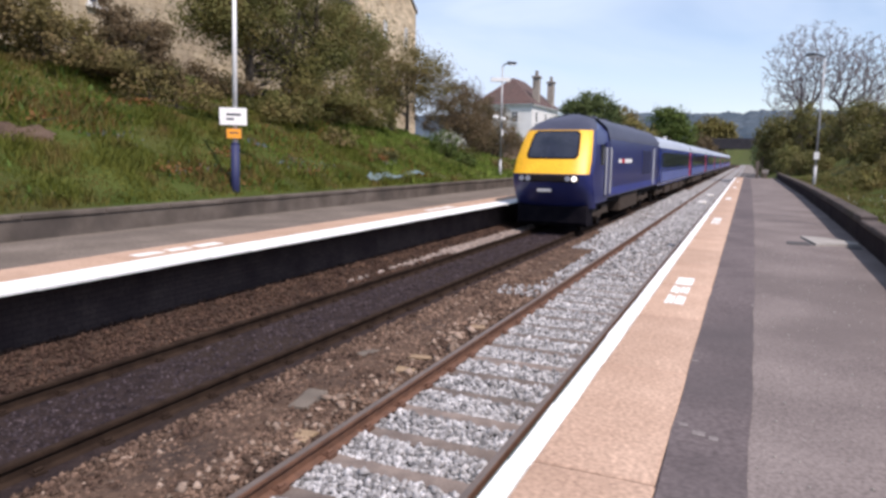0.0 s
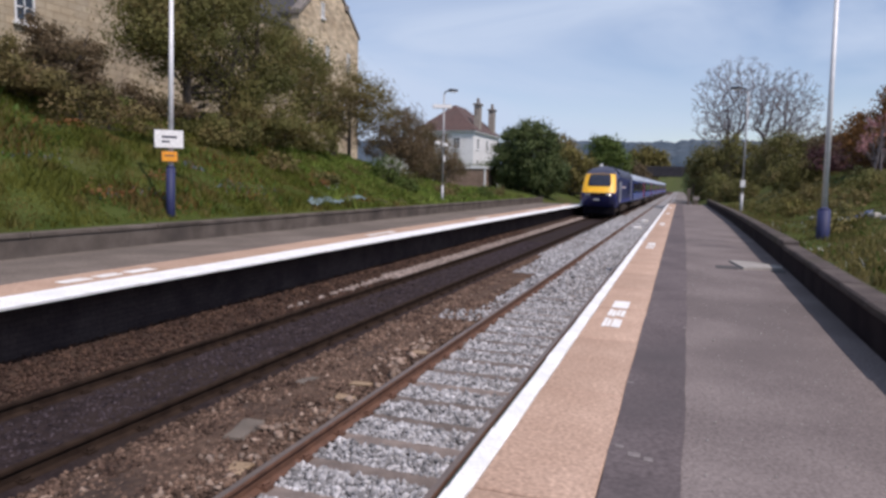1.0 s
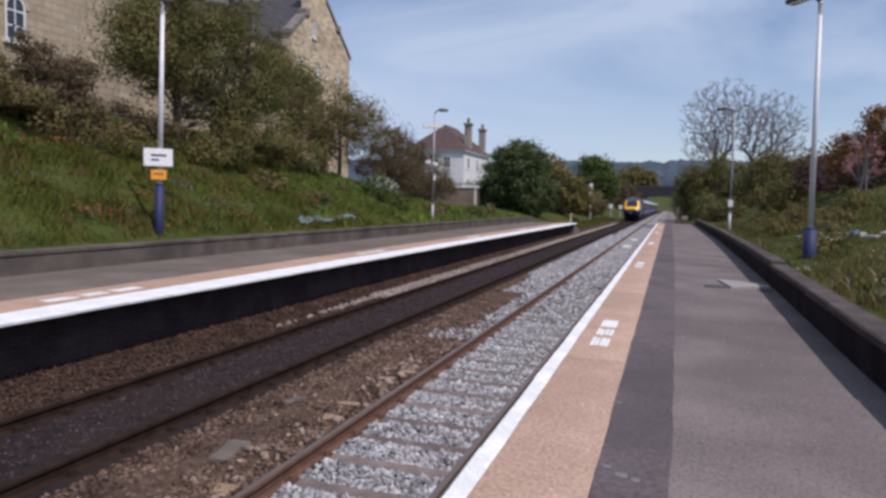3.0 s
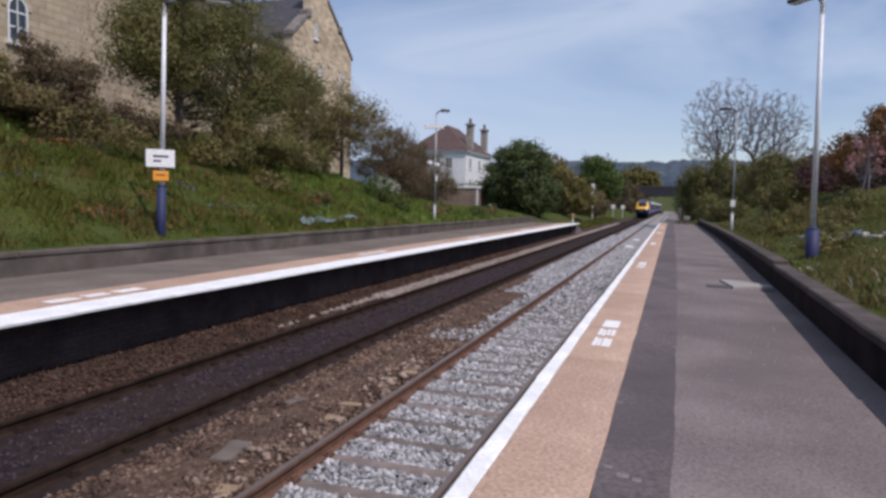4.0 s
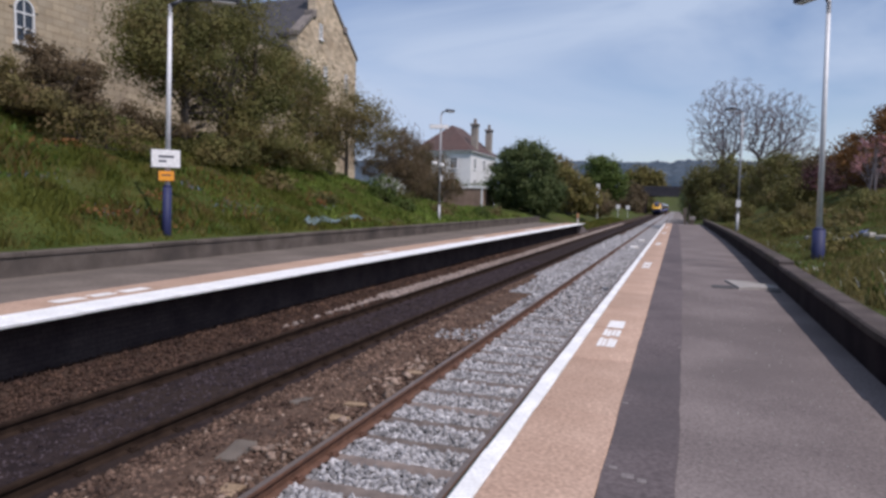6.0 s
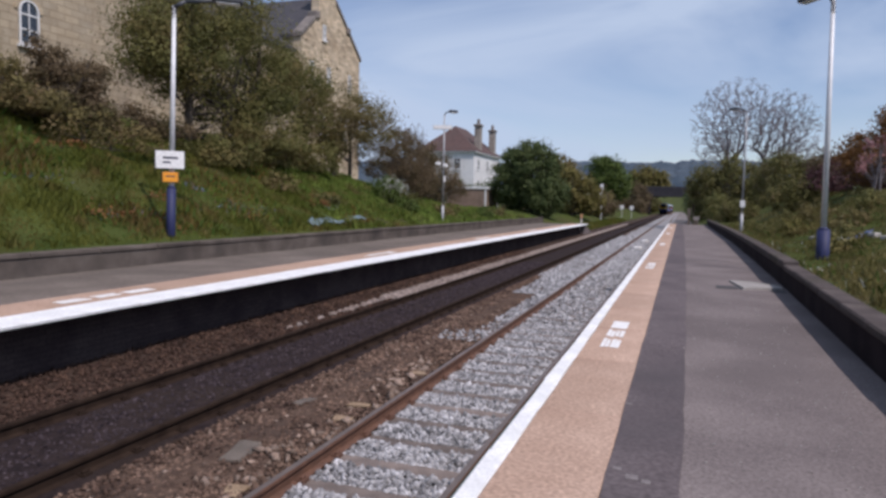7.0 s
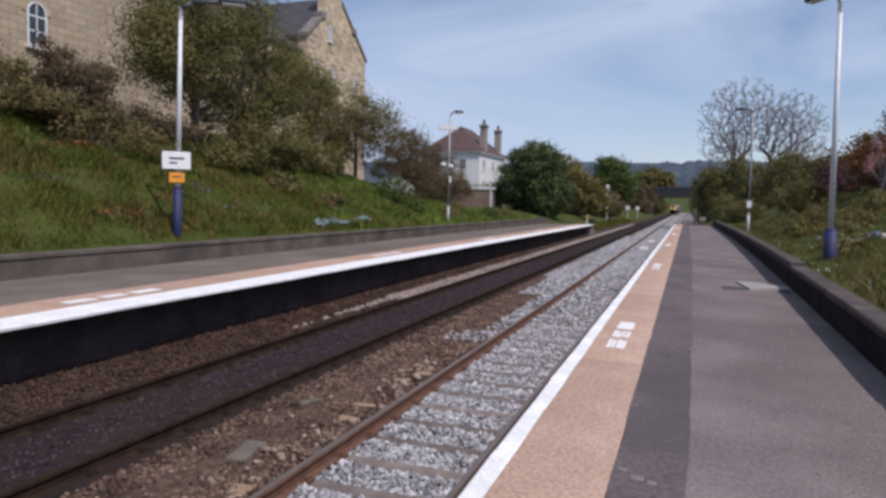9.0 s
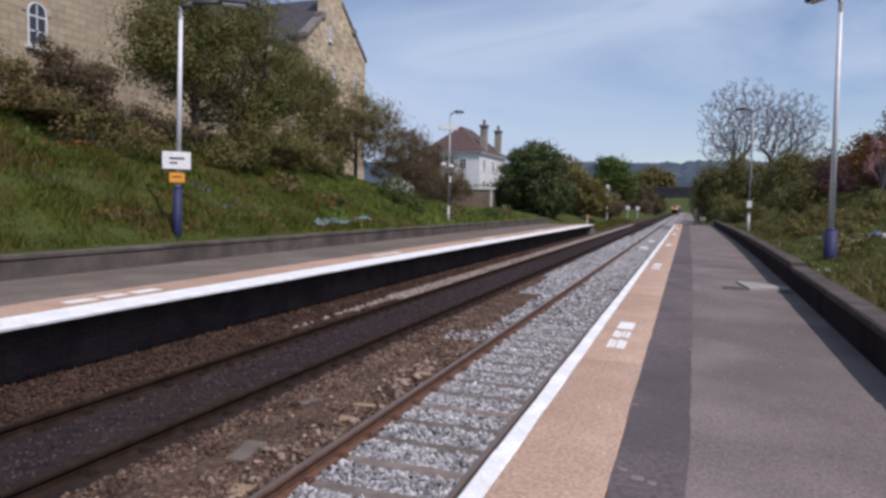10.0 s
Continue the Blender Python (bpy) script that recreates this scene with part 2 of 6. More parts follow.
M_BLUE_POST = mat("blue_painted_post", (0.015, 0.020, 0.080), (0.021, 0.028, 0.10), 3.0, 0.65, 0.05, 40.0)
M_LAMP = mat("dark_lamp_head", (0.05, 0.055, 0.07), (0.08, 0.085, 0.10), 3.0, 0.5, 0.05, 40.0)
M_SIGN = mat("white_sign", (0.8, 0.8, 0.8), (0.85, 0.85, 0.85), 3.0, 0.5, 0.0, 30.0)
M_INK = mat("dark_lettering", (0.03, 0.035, 0.06), (0.04, 0.045, 0.08), 3.0, 0.6, 0.0, 30.0)
M_ORANGE = mat("orange_sign", (0.80, 0.30, 0.02), (0.85, 0.36, 0.03), 3.0, 0.5, 0.0, 30.0)
M_BARK = mat("bark", (0.06, 0.048, 0.04), (0.11, 0.09, 0.075), 4.0, 0.95, 0.8, 25.0, dist=0.03)
M_BARK_GREY = mat("grey_bark", (0.145, 0.124, 0.134), (0.22, 0.194, 0.206), 4.0, 0.95, 0.6, 25.0, dist=0.03)


# ---- ground, one sheet to the horizon ----
def smooth(a, b, v):
    t = np.clip((v - a) / (b - a), 0, 1)
    return t * t * (3 - 2 * t)


WALL_L, WALL_R = -9.0, 4.42
END_L, END_R = 57.0, 66.0


BEND_Y, BEND_X = (0.0, 7.0, 14.0, 23.0, 35.0), (-0.11, -0.07, 0.10, 0.27, 0.42)


def splay(y):
    """How far the right-hand wall bends away from the line."""
    return np.interp(np.asarray(y, float), BEND_Y, BEND_X)


def ground_height(x, y):
    """The cutting: track bed, banks either side that fall away past the platforms, hills far off."""
    x, y = np.asarray(x, float), np.asarray(y, float)
    rise = np.interp(y, [-40, 8, 18, 27, 36, 50, 75, 120, 400], [0.62, 0.60, 0.56, 0.52, 0.34, 0.14, 0.12, 0.2, 0.1])
    top = np.interp(y, [-40, 20, 40, 60, 95, 130, 300], [5.6, 5.4, 4.6, 2.3, 2.4, 3.0, 2.0])
    d = np.maximum(-x - 9.1, 0)
    left = np.minimum(1.28 + d * rise, top) + 0.03 * np.maximum(d - 12, 0)
    left = np.where(d > 0, left, -0.33)
    e = np.maximum(x - 4.60 - splay(y), 0)
    right = 1.22 + 0.05 * e + smooth(1, 7.5, e) * np.interp(y, [0, 14, 30, 60, 80, 200], [0.2, 0.45, 1.9, 2.3, 1.5, 1.0])
    right = np.where(e > 0, right, -0.33)
    z = np.where(x < -5, left, np.where(x > 3, right, -0.33))
    past_l, past_r = smooth(END_L - 1, END_L + 5, y), smooth(END_R - 1, END_R + 6, y)
    gentle_l = -0.33 + smooth(0, 9, -x - 6.2) * (top * 0.75 + 0.3)
    gentle_r = -0.33 + smooth(0, 7, x - 3.2) * 2.2 + np.maximum(x - 10, 0) * 0.03
    z = np.where(x < -5, z * (1 - past_l) + gentle_l * past_l, z)
    z = np.where(x > 3, z * (1 - past_r) + gentle_r * past_r, z)
    bumps = 0.10 * np.sin(x * 1.7 + y * 0.31) * np.sin(y * 0.9 + x * 0.4) + 0.06 * np.sin(x * 3.1 - y * 2.3)
    z = z + np.where((x < -9.6) | (x > 5.2), bumps, 0)
    far = smooth(500, 1500, np.hypot(x, y))
    return z + far * (30 + 22 * np.sin(x * 0.0031 + 0.6) + 9 * np.sin(x * 0.011) + 3 * np.sin(x * 0.031)) * (y > 0) * smooth(60, 300, np.abs(x) + y * 0.25)


def build_ground():
    xs = np.unique(np.round(np.concatenate([np.linspace(-2200, -120, 27), np.linspace(-110, -30, 17), np.linspace(-29, -9.6, 40), [-9.25, -9.1, -9.04, -7, -5.02, -4.98, -3.4, -1, 1, 2.9, 3.1, 4.3], np.linspace(4.56, 5.2, 12), np.linspace(5.3, 20, 32), np.linspace(22, 110, 23), np.linspace(120, 2200, 27)]), 2))
    ys = np.unique(np.round(np.concatenate([np.linspace(-300, -25, 8), np.linspace(-20, 80, 140), np.linspace(83, 300, 60), np.linspace(320, 2600, 40)]), 2))
    gx, gy = np.meshgrid(xs, ys)
    v = np.stack([gx, gy, ground_height(gx, gy)], -1).reshape(-1, 3)
    nx, ny = len(xs), len(ys)
    i = (np.arange(ny - 1)[:, None] * nx + np.arange(nx - 1)[None, :]).ravel()
    f = np.stack([i, i + 1, i + 1 + nx, i + nx], 1)
    ob = link("ground", mesh_from("ground", v, f, smooth=True), M_BANK)
    tagged(ob, "grassy railway cutting with weeds and bare patches", "ground", kind="structure")


build_ground()


# ---- track bed ----
def bed(name, x0, x1, z, material, label, y0=-12.0, y1=420.0, hump=0.0, rise=0.0):
    bm = bmesh.new()
    prism_y(bm, [(x0, -0.6), (x1, -0.6), (x1, z), ((x0 + x1) / 2, z + hump + rise / 2), (x0, z + rise)], y0, y1)
    tagged(part(name, bm, material), label, "track bed", kind="structure")


FAR = -3.45
bed("track_bed_near", -1.05, 1.42, -0.20, M_BED_NEW, "pale grey ballast bed of the nearer track", y1=27.0)
bed("track_bed_distant", -1.05, 1.42, -0.157, M_BED_NEW, "pale grey ballast bed of the nearer track farther off", y0=27.0)
bed("track_bed_cess", 1.42, 4.7, -0.15, M_CESS, "worn grey-brown ballast past the platform's end", y0=72.0)
bed("track_bed_middle", -2.45, -1.05, -0.155, M_BED_OLD, "rust-brown old ballast between the two tracks", hump=0.03)
bed("track_bed_far", -4.32, -2.45, -0.15, M_BED_OIL, "dark oily ballast bed of the farther track")
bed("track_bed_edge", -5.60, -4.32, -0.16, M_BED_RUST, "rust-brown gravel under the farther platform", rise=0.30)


def spill():
    """Newer ballast that creeps, with a ragged edge, over the old bed."""
    rng = random.Random(4)
    bm = bmesh.new()
    prev = None
    for k in range(150):
        y = 17.0 + k * 0.35 + (max(0, k - 90) * 3.0)
        left = -1.05 - 1.15 * min(1.0, max(0.0, (y - 17.5) / 9.0)) + rng.uniform(-0.13, 0.13)
        row = [bm.verts.new((left - 0.05, y, -0.17)), bm.verts.new((left + 0.12, y, -0.122 + rng.uniform(-0.006, 0.006))), bm.verts.new((-0.84, y, -0.118))]
        if prev:
            for i in range(2):
                bm.faces.new((prev[i], prev[i + 1], row[i + 1], row[i]))
        prev = row
    tagged(part("track_bed_spill", bm, M_BED_NEW), "pale grey ballast spread beside the nearer track", "track bed", kind="structure")


spill()


def stones(name, boxes, n, size, material, label, seed):
    """Loose stones: squashed, jittered octahedra on a bed; a box is x0, x1, y0, y1, z and, where the bed slopes, its z at x1."""
    rng = np.random.default_rng(seed)
    area = np.array([(b[1] - b[0]) * (b[3] - b[2]) for b in boxes], float)
    pick = rng.choice(len(boxes), n, p=area / area.sum())
    b = np.array([bx[:4] for bx in boxes])[pick]
    z0, z1 = np.array([(bx[4], bx[-1]) for bx in boxes])[pick].T
    # denser towards the viewer
    u = rng.random(n) ** 1.35
    w = rng.random(n)
    p = np.stack([b[:, 0] + (b[:, 1] - b[:, 0]) * w, b[:, 2] + (b[:, 3] - b[:, 2]) * u, z0 + (z1 - z0) * w], 1)
    s = size * rng.uniform(0.55, 1.3, n) * (1 + 0.6 * u)
    base = np.array([[1, 0, 0], [0, 1, 0], [-1, 0, 0], [0, -1, 0], [0, 0, 0.75], [0, 0, -0.75]])
    v = base[None] * rng.uniform(0.55, 1.15, (n, 6, 1)) + rng.normal(0, 0.16, (n, 6, 3))
    a = rng.uniform(0, 6.28, n)
    ca, sa = np.cos(a)[:, None], np.sin(a)[:, None]
    v = np.stack([v[..., 0] * ca - v[..., 1] * sa, v[..., 0] * sa + v[..., 1] * ca, v[..., 2] + 0.2 * v[..., 0]], -1)
    v = v * s[:, None, None] + p[:, None] + np.array([0, 0, 1]) * (s * rng.uniform(0.0, 0.5, n))[:, None, None]
    tri = np.array([[0, 1, 4], [1, 2, 4], [2, 3, 4], [3, 0, 4], [1, 0, 5], [2, 1, 5], [3, 2, 5], [0, 3, 5]])
    f = (tri[None] + 6 * np.arange(n)[:, None, None]).reshape(-1, 3)
    ob = link(name, mesh_from(name, v.reshape(-1, 3), f), material)
    return tagged(ob, label, "ballast", kind="stuff")


PITCH = 0.66
cribs = [(-0.68, 0.68, y * PITCH + 0.10, y * PITCH + 0.56, -0.18) for y in range(-2, 75)]
near_cribs = [c for c in cribs if c[2] < 14]
far_cribs = [c for c in cribs if c[2] >= 14]
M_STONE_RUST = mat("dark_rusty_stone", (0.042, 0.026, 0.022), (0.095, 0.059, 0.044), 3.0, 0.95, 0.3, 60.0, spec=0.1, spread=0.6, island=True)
stones("grey_ballast", near_cribs, 19000, 0.030, M_STONE_NEW, "pale grey crushed stone between the sleepers", 3)
stones("grey_ballast", far_cribs, 9000, 0.042, M_STONE_NEW, "pale grey crushed stone between the sleepers", 4)
stones("grey_ballast", [(0.83, 1.35, -1, 40, -0.20)], 3000, 0.036, M_STONE_NEW, "pale grey crushed stone beside the platform", 5)
stones("grey_ballast", [(-1.85, -0.85, 11.9, 12.8, -0.14), (-1.3, -0.85, 12.8, 19, -0.14), (-2.0, -0.85, 19, 24, -0.125), (-2.3, -0.85, 24, 60, -0.125)], 11000, 0.042, M_STONE_NEW, "spilled pale grey ballast between the tracks", 6)
stones("brown_ballast", [(-2.45, -0.88, -1.0, 14, -0.155), (-2.45, -1.3, 14, 34, -0.155)], 38000, 0.03, M_STONE_OLD, "rust-stained old ballast between the tracks", 7)
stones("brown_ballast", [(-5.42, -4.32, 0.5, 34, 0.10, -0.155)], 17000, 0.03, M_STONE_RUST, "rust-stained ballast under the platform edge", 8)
M_STONE_PALE = mat("pale_pinkish_stone", (0.21, 0.17, 0.15), (0.33, 0.27, 0.245), 6.0, 0.9, 0.3, 60.0, spread=0.4, island=True)
M_STONE_BUFF = mat("buff_stone", (0.20, 0.14, 0.105), (0.31, 0.235, 0.19), 6.0, 0.9, 0.3, 60.0, spread=0.4, island=True)
stones("pale_gravel", [(-4.72, -4.67, 11.0, 13.5, -0.08), (-4.78, -4.63, 13.5, 17, -0.08), (-4.86, -4.64, 16, 100, -0.06), (-4.64, -4.48, 16, 100, -0.10)], 17000, 0.05, M_STONE_PALE, "strip of pale gravel beside the farther rail", 9)
stones("pale_chips", [(-1.5, -0.95, 2.5, 10, -0.14)], 110, 0.05, M_STONE_BUFF, "scattered straw-coloured stones beside the nearer rail", 15)
stones("pale_chips", [(-2.4, -1.0, 0.0, 16, -0.15)], 420, 0.03, M_STONE_BUFF, "scattered pale stone chips among rusty ballast", 14)
M_STONE_OIL = mat("oily_stone", (0.029, 0.022, 0.027), (0.076, 0.059, 0.065), 6.0, 0.95, 0.3, 60.0, spec=0.1, spread=0.5, island=True)
stones("oily_ballast", [(-4.06, -2.74, 1.5, 30, -0.16)], 9000, 0.026, M_STONE_OIL, "oil-blackened ballast between the farther rails", 10)


# ---- the two tracks ----
RAIL_PROFILE = [(-0.07, -0.159), (0.07, -0.159), (0.07, -0.148), (0.012, -0.13), (0.01, -0.05), (0.035, -0.035), (0.035, -0.006), (0.028, 0.0), (-0.028, 0.0), (-0.035, -0.006), (-0.035, -0.035), (-0.01, -0.05), (-0.012, -0.13), (-0.07, -0.148)]


def chair_mesh():
    bm = bmesh.new()
    for s in (-1, 1):
        prism_x(bm, [(-0.06, -0.165), (0.06, -0.165), (0.05, -0.125), (-0.05, -0.125)], s * 0.06 - 0.05, s * 0.06 + 0.05)
        tube(bm, (s * 0.07, -0.04, -0.11), (s * 0.07, 0.04, -0.11), 0.016, sides=6)
    mesh = bpy.data.meshes.new("rail_clip")
    bm.to_mesh(mesh)
    bm.free()
    return mesh


CLIP_NEW, CLIP_OLD = chair_mesh(), chair_mesh()
CLIP_NEW.materials.append(M_RAIL), CLIP_OLD.materials.append(M_RAIL_DARK)


def railway_track(x0, label, rail_mat, count, new_bed):
    track = thing("railway_track", label, "railway track", pose(x0, 0, 0), "tracks through the station")
    for s in (-1, 1):
        bm = bmesh.new()
        prism_y(bm, [(x + s * 0.7525, z) for x, z in RAIL_PROFILE], -12, 420)
        rail = part("rail", bm, rail_mat, track)
        head = bmesh.new()
        box(head, s * 0.7525 - 0.029, -12, -0.003, s * 0.7525 + 0.029, 420, 0.0025)
        part("rail_head", head, M_RAIL_TOP if new_bed else M_RAIL_DARK, rail, "worn running surface of the rail")
    rng = random.Random(int(-x0 * 10) + 2)
    meshes = []
    for k in range(3):
        bm = boxed(-1.27, -0.125, -0.36, 1.27, 0.125, -0.162, bevel=0.014)
        for v in bm.verts:
            v.co += Vector((rng.uniform(-0.02, 0.02), rng.uniform(-0.007, 0.007), rng.uniform(-0.006, 0.004)))
        mesh = bpy.data.meshes.new("sleeper")
        bm.to_mesh(mesh)
        bm.free()
        mesh.materials.append(M_SLEEPER if new_bed else M_SLEEPER_OIL)
        meshes.append(mesh)
    for k in range(count):
        sl = link("sleeper", meshes[k % 3], None, track)
        sl.location = (0, (k - 2) * PITCH, rng.uniform(-0.006, 0.006) if new_bed else 0.0)
        sl.rotation_euler = (0, 0, rng.uniform(-0.012, 0.012))
        if k < 60:
            for s in (-1, 1):
                c = link("rail_clip", CLIP_NEW if new_bed else CLIP_OLD, None, sl)
                c.location = (s * 0.7525, 0, 0)
    return track


M_SLEEPER_OIL = mat("oily_sleeper", (0.014, 0.011, 0.014), (0.028, 0.022, 0.024), 5.0, 0.95, 0.5, 50.0, spread=0.25)
railway_track(0.0, "rusty rails on weathered sleepers in grey ballast", M_RAIL, 150, True)
railway_track(FAR, "dark oily rails on blackened sleepers", M_RAIL_DARK, 150, False)


# ---- platforms ----
def slab_run(parent, name, x0, x1, z0, z1, y0, y1, step, gap, material, seed, label=""):
    """Paving or coping slabs end to end, alike ones sharing their mesh."""
    rng = random.Random(seed)
    kinds = []
    for k in range(3):
        bm = boxed(x0, 0, z0, x1, step - gap, z1, bevel=0.008)
        for v in bm.verts:
            if v.co.z > (z0 + z1) / 2:
                v.co.x += rng.uniform(-0.006, 0.006)
        mesh = bpy.data.meshes.new(name)
        bm.to_mesh(mesh)
        bm.free()
        mesh.materials.append(material)
        kinds.append(mesh)
    y, k = y0, 0
    while y < y1 - 0.1:
        ob = link(name, kinds[rng.randrange(3)], None, parent, label if k == 0 else "")
        ob.location = (rng.uniform(-0.004, 0.004), y, rng.uniform(-0.003, 0.003))
        y, k = y + step, k + 1


TOP = 0.915


def platform_near():
    bm = bmesh.new()
    prism_y(bm, [(1.75, -0.6), (WALL_R + 0.1, -0.6), (WALL_R + 0.5, TOP - 0.012), (1.60, TOP - 0.012), (1.60, 0.79), (1.75, 0.79)], -14, END_R)
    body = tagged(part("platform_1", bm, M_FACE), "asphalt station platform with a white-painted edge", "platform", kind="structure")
    bm = boxed(2.19, -14, TOP - 0.010, 2.57, END_R, TOP)
    bmesh.ops.subdivide_edges(bm, edges=[e for e in bm.edges if abs(e.verts[0].co.y - e.verts[1].co.y) > 5], cuts=160)
    rng = random.Random(5)
    for v in bm.verts:
        v.co.x += rng.uniform(-0.012, 0.012) + (0.02 * math.sin(v.co.y * 0.21) + min(max(v.co.y - 3, 0) * 0.011, 0.17) if v.co.x > 2.5 else 0)
    part("asphalt_strip", bm, M_ASPHALT_DARK, body, "darker strip of newer asphalt")
    part("asphalt_surface", boxed(2.50, -14, TOP - 0.010, WALL_R + 0.5, END_R, TOP - 0.004), M_ASPHALT, body, "worn grey-brown asphalt")
    slab_run(body, "coping_slab", 1.45, 1.578, 0.82, TOP + 0.003, -6, END_R, 0.91, 0.006, M_WHITE, 11, "white-painted coping slab")
    slab_run(body, "paving_slab", 1.582, 2.185, TOP - 0.06, TOP, -6, END_R, 1.83, 0.010, M_TAN, 12, "buff paving slab")
    # green-black grime along the edge beam
    part("edge_soffit", boxed(1.432, -6, 0.76, 1.449, END_R, 0.893), M_EDGE, body, "grimy edge beam")
    return body


M_EDGE = mat("grimy_edge", (0.03, 0.06, 0.055), (0.05, 0.075, 0.07), 5.0, 0.8, 0.3, 40.0)
platform_a = platform_near()


def platform_far():
    bm = bmesh.new()
    prism_y(bm, [(WALL_L + 0.01, -0.6), (-5.42, -0.6), (-5.42, 0.865), (-5.52, 0.865), (-5.52, TOP - 0.012), (WALL_L + 0.01, TOP - 0.012)], -14, END_L)
    body = tagged(part("platform_2", bm, M_FACE), "asphalt platform with buff and white edge, dark brick face", "platform", kind="structure")
    slab_run(body, "coping_slab", -5.50, -4.855, 0.870, TOP + 0.003, -6, END_L, 0.91, 0.006, M_WHITE, 13, "white-painted coping slab")
    slab_run(body, "paving_slab", -6.40, -5.505, TOP - 0.06, TOP, -6, END_L, 1.83, 0.010, M_TAN, 14, "buff paving slab")
    part("asphalt_surface", boxed(WALL_L + 0.02, -14, TOP - 0.010, -6.405, END_L, TOP - 0.004), M_ASPHALT_FAR, body, "grey asphalt")
    return body


platform_b = platform_far()


def boundary_wall(name, x0, x1, z1, y0, y1, material, label, stone, cap, step_at=None, step_z=0.0, bent=False, coping=None):
    bm = bmesh.new()
    cuts = [y0] + [c for c in BEND_Y if y0 < c < y1 and bent] + [y1]
    bend = (lambda yy: float(splay(yy))) if bent else (lambda yy: 0.0)
    for c0, c1 in zip(cuts, cuts[1:]):
        r = [bm.verts.new((xx + bend(yy), yy, zz)) for yy in (c0, c1) for xx, zz in ((x0, -0.3), (x1, -0.3), (x1, z1 - cap), (x0, z1 - cap))]
        for i in range(4):
            bm.faces.new((r[i], r[(i + 1) % 4], r[4 + (i + 1) % 4], r[4 + i]))
    bmesh.ops.remove_doubles(bm, verts=bm.verts[:], dist=0.0005)
    wall = tagged(part(name, bm, material), label, "wall", kind="structure")
    rng = random.Random(21)
    y = y0
    while y < y1 - 0.05:
        ln = min(stone * rng.uniform(0.85, 1.15), y1 - y)
        dz = step_z if step_at is not None and y > step_at else 0.0
        bm = boxed(x0 - 0.03, y + 0.006, z1 - cap + 0.001 - (0.02 if dz == 0 else 0), x1 + 0.03, y + ln - 0.006, z1 + dz, bevel=0.018)
        for v in bm.verts:
            v.co.z += rng.uniform(-0.006, 0.008)
            v.co.x += rng.uniform(-0.008, 0.008) + bend(v.co.y)
        part("coping_stone", bm, coping or material, wall)
        y += ln
    return wall


boundary_wall("wall_near", WALL_R, WALL_R + 0.24, 1.36, -14, END_R, M_WALL_DARK, "low concrete wall with coping stones, its face coloured for shade", 1.4, 0.09, 14.6, 0.07, bent=True, coping=M_COPING)
boundary_wall("wall_far", WALL_L - 0.26, WALL_L, 1.37, -14, END_L + 2, M_WALL, "low weathered concrete wall with coping stones", 1.5, 0.08)


# ---- the express train ----
M_YELLOW = mat("warning_yellow", (0.80, 0.42, 0.012), (0.86, 0.48, 0.02), 2.0, 0.45, 0.02, 20.0)
M_NAVY = mat("navy_paint", (0.020, 0.026, 0.115), (0.026, 0.034, 0.14), 1.2, 0.30, 0.02, 20.0, c3=(0.03, 0.035, 0.11), coarse=0.6)
M_NAVY_DEEP = mat("deep_navy_grille", (0.012, 0.015, 0.055), (0.018, 0.022, 0.075), 1.2, 0.5, 0.02, 20.0)
M_NAVY_LOW = mat("blue_skirt", (0.030, 0.045, 0.22), (0.04, 0.06, 0.27), 1.2, 0.35, 0.02, 20.0)
M_ROOF = mat("train_roof", (0.030, 0.031, 0.060), (0.048, 0.049, 0.085), 1.5, 0.5, 0.1, 12.0)
M_ROOF_PALE = mat("pale_coach_roof", (0.30, 0.34, 0.42), (0.40, 0.44, 0.52), 1.0, 0.45, 0.1, 12.0)
M_UNDER = mat("underframe_grime", (0.012, 0.010, 0.012), (0.026, 0.021, 0.02), 3.0, 0.9, 0.4, 25.0, spec=0.1)
M_BOGIE = mat("brake_dust", (0.046, 0.036, 0.031), (0.077, 0.061, 0.051), 4.0, 0.9, 0.4, 25.0, spec=0.1)
M_SCREEN = mat("tinted_screen", (0.02, 0.025, 0.04), (0.03, 0.035, 0.055), 2.0, 0.06, 0.0, 10.0)
M_HAND = mat("polished_rail", (0.6, 0.6, 0.62), (0.7, 0.7, 0.72), 2.0, 0.35, 0.0, 30.0, metal=0.5)
M_RED_DOOR = mat("red_door", (0.50, 0.030, 0.055), (0.58, 0.045, 0.07), 2.0, 0.4, 0.0, 30.0)
M_COACH = mat("coach_blue", (0.022, 0.04, 0.19), (0.03, 0.05, 0.235), 1.0, 0.22, 0.02, 20.0)
M_LAMP_GLOW = glow_mat("lit_headlight", (1.0, 0.97, 0.9), 0.9)

M_BLACK = mat("flat_black", (0.006, 0.006, 0.010), (0.014, 0.012, 0.016), 3.0, 0.9, 0.3, 25.0, spec=0.05)
M_DIM = mat("unlit_lamp_glass", (0.22, 0.24, 0.30), (0.28, 0.30, 0.36), 3.0, 0.15, 0.0, 25.0)
HALF = 1.37


def section(half, floor, shoulder, top, n=7):
    """A coach's outline, from the lower right over the roof to the lower left, as (x, z)."""
    right = [(half * 0.96, floor), (half, floor + 0.25), (half, (floor + shoulder) / 2), (half * 0.985, shoulder)]
    arch = []
    for i in range(1, n):
        a = math.pi * i / n
        arch.append((half * 0.985 * math.copysign(abs(math.cos(a)) ** 0.9, math.cos(a)), shoulder + (top - shoulder) * math.sin(a) ** 0.95))
    return right + arch + [(-x, z) for x, z in right[::-1]]


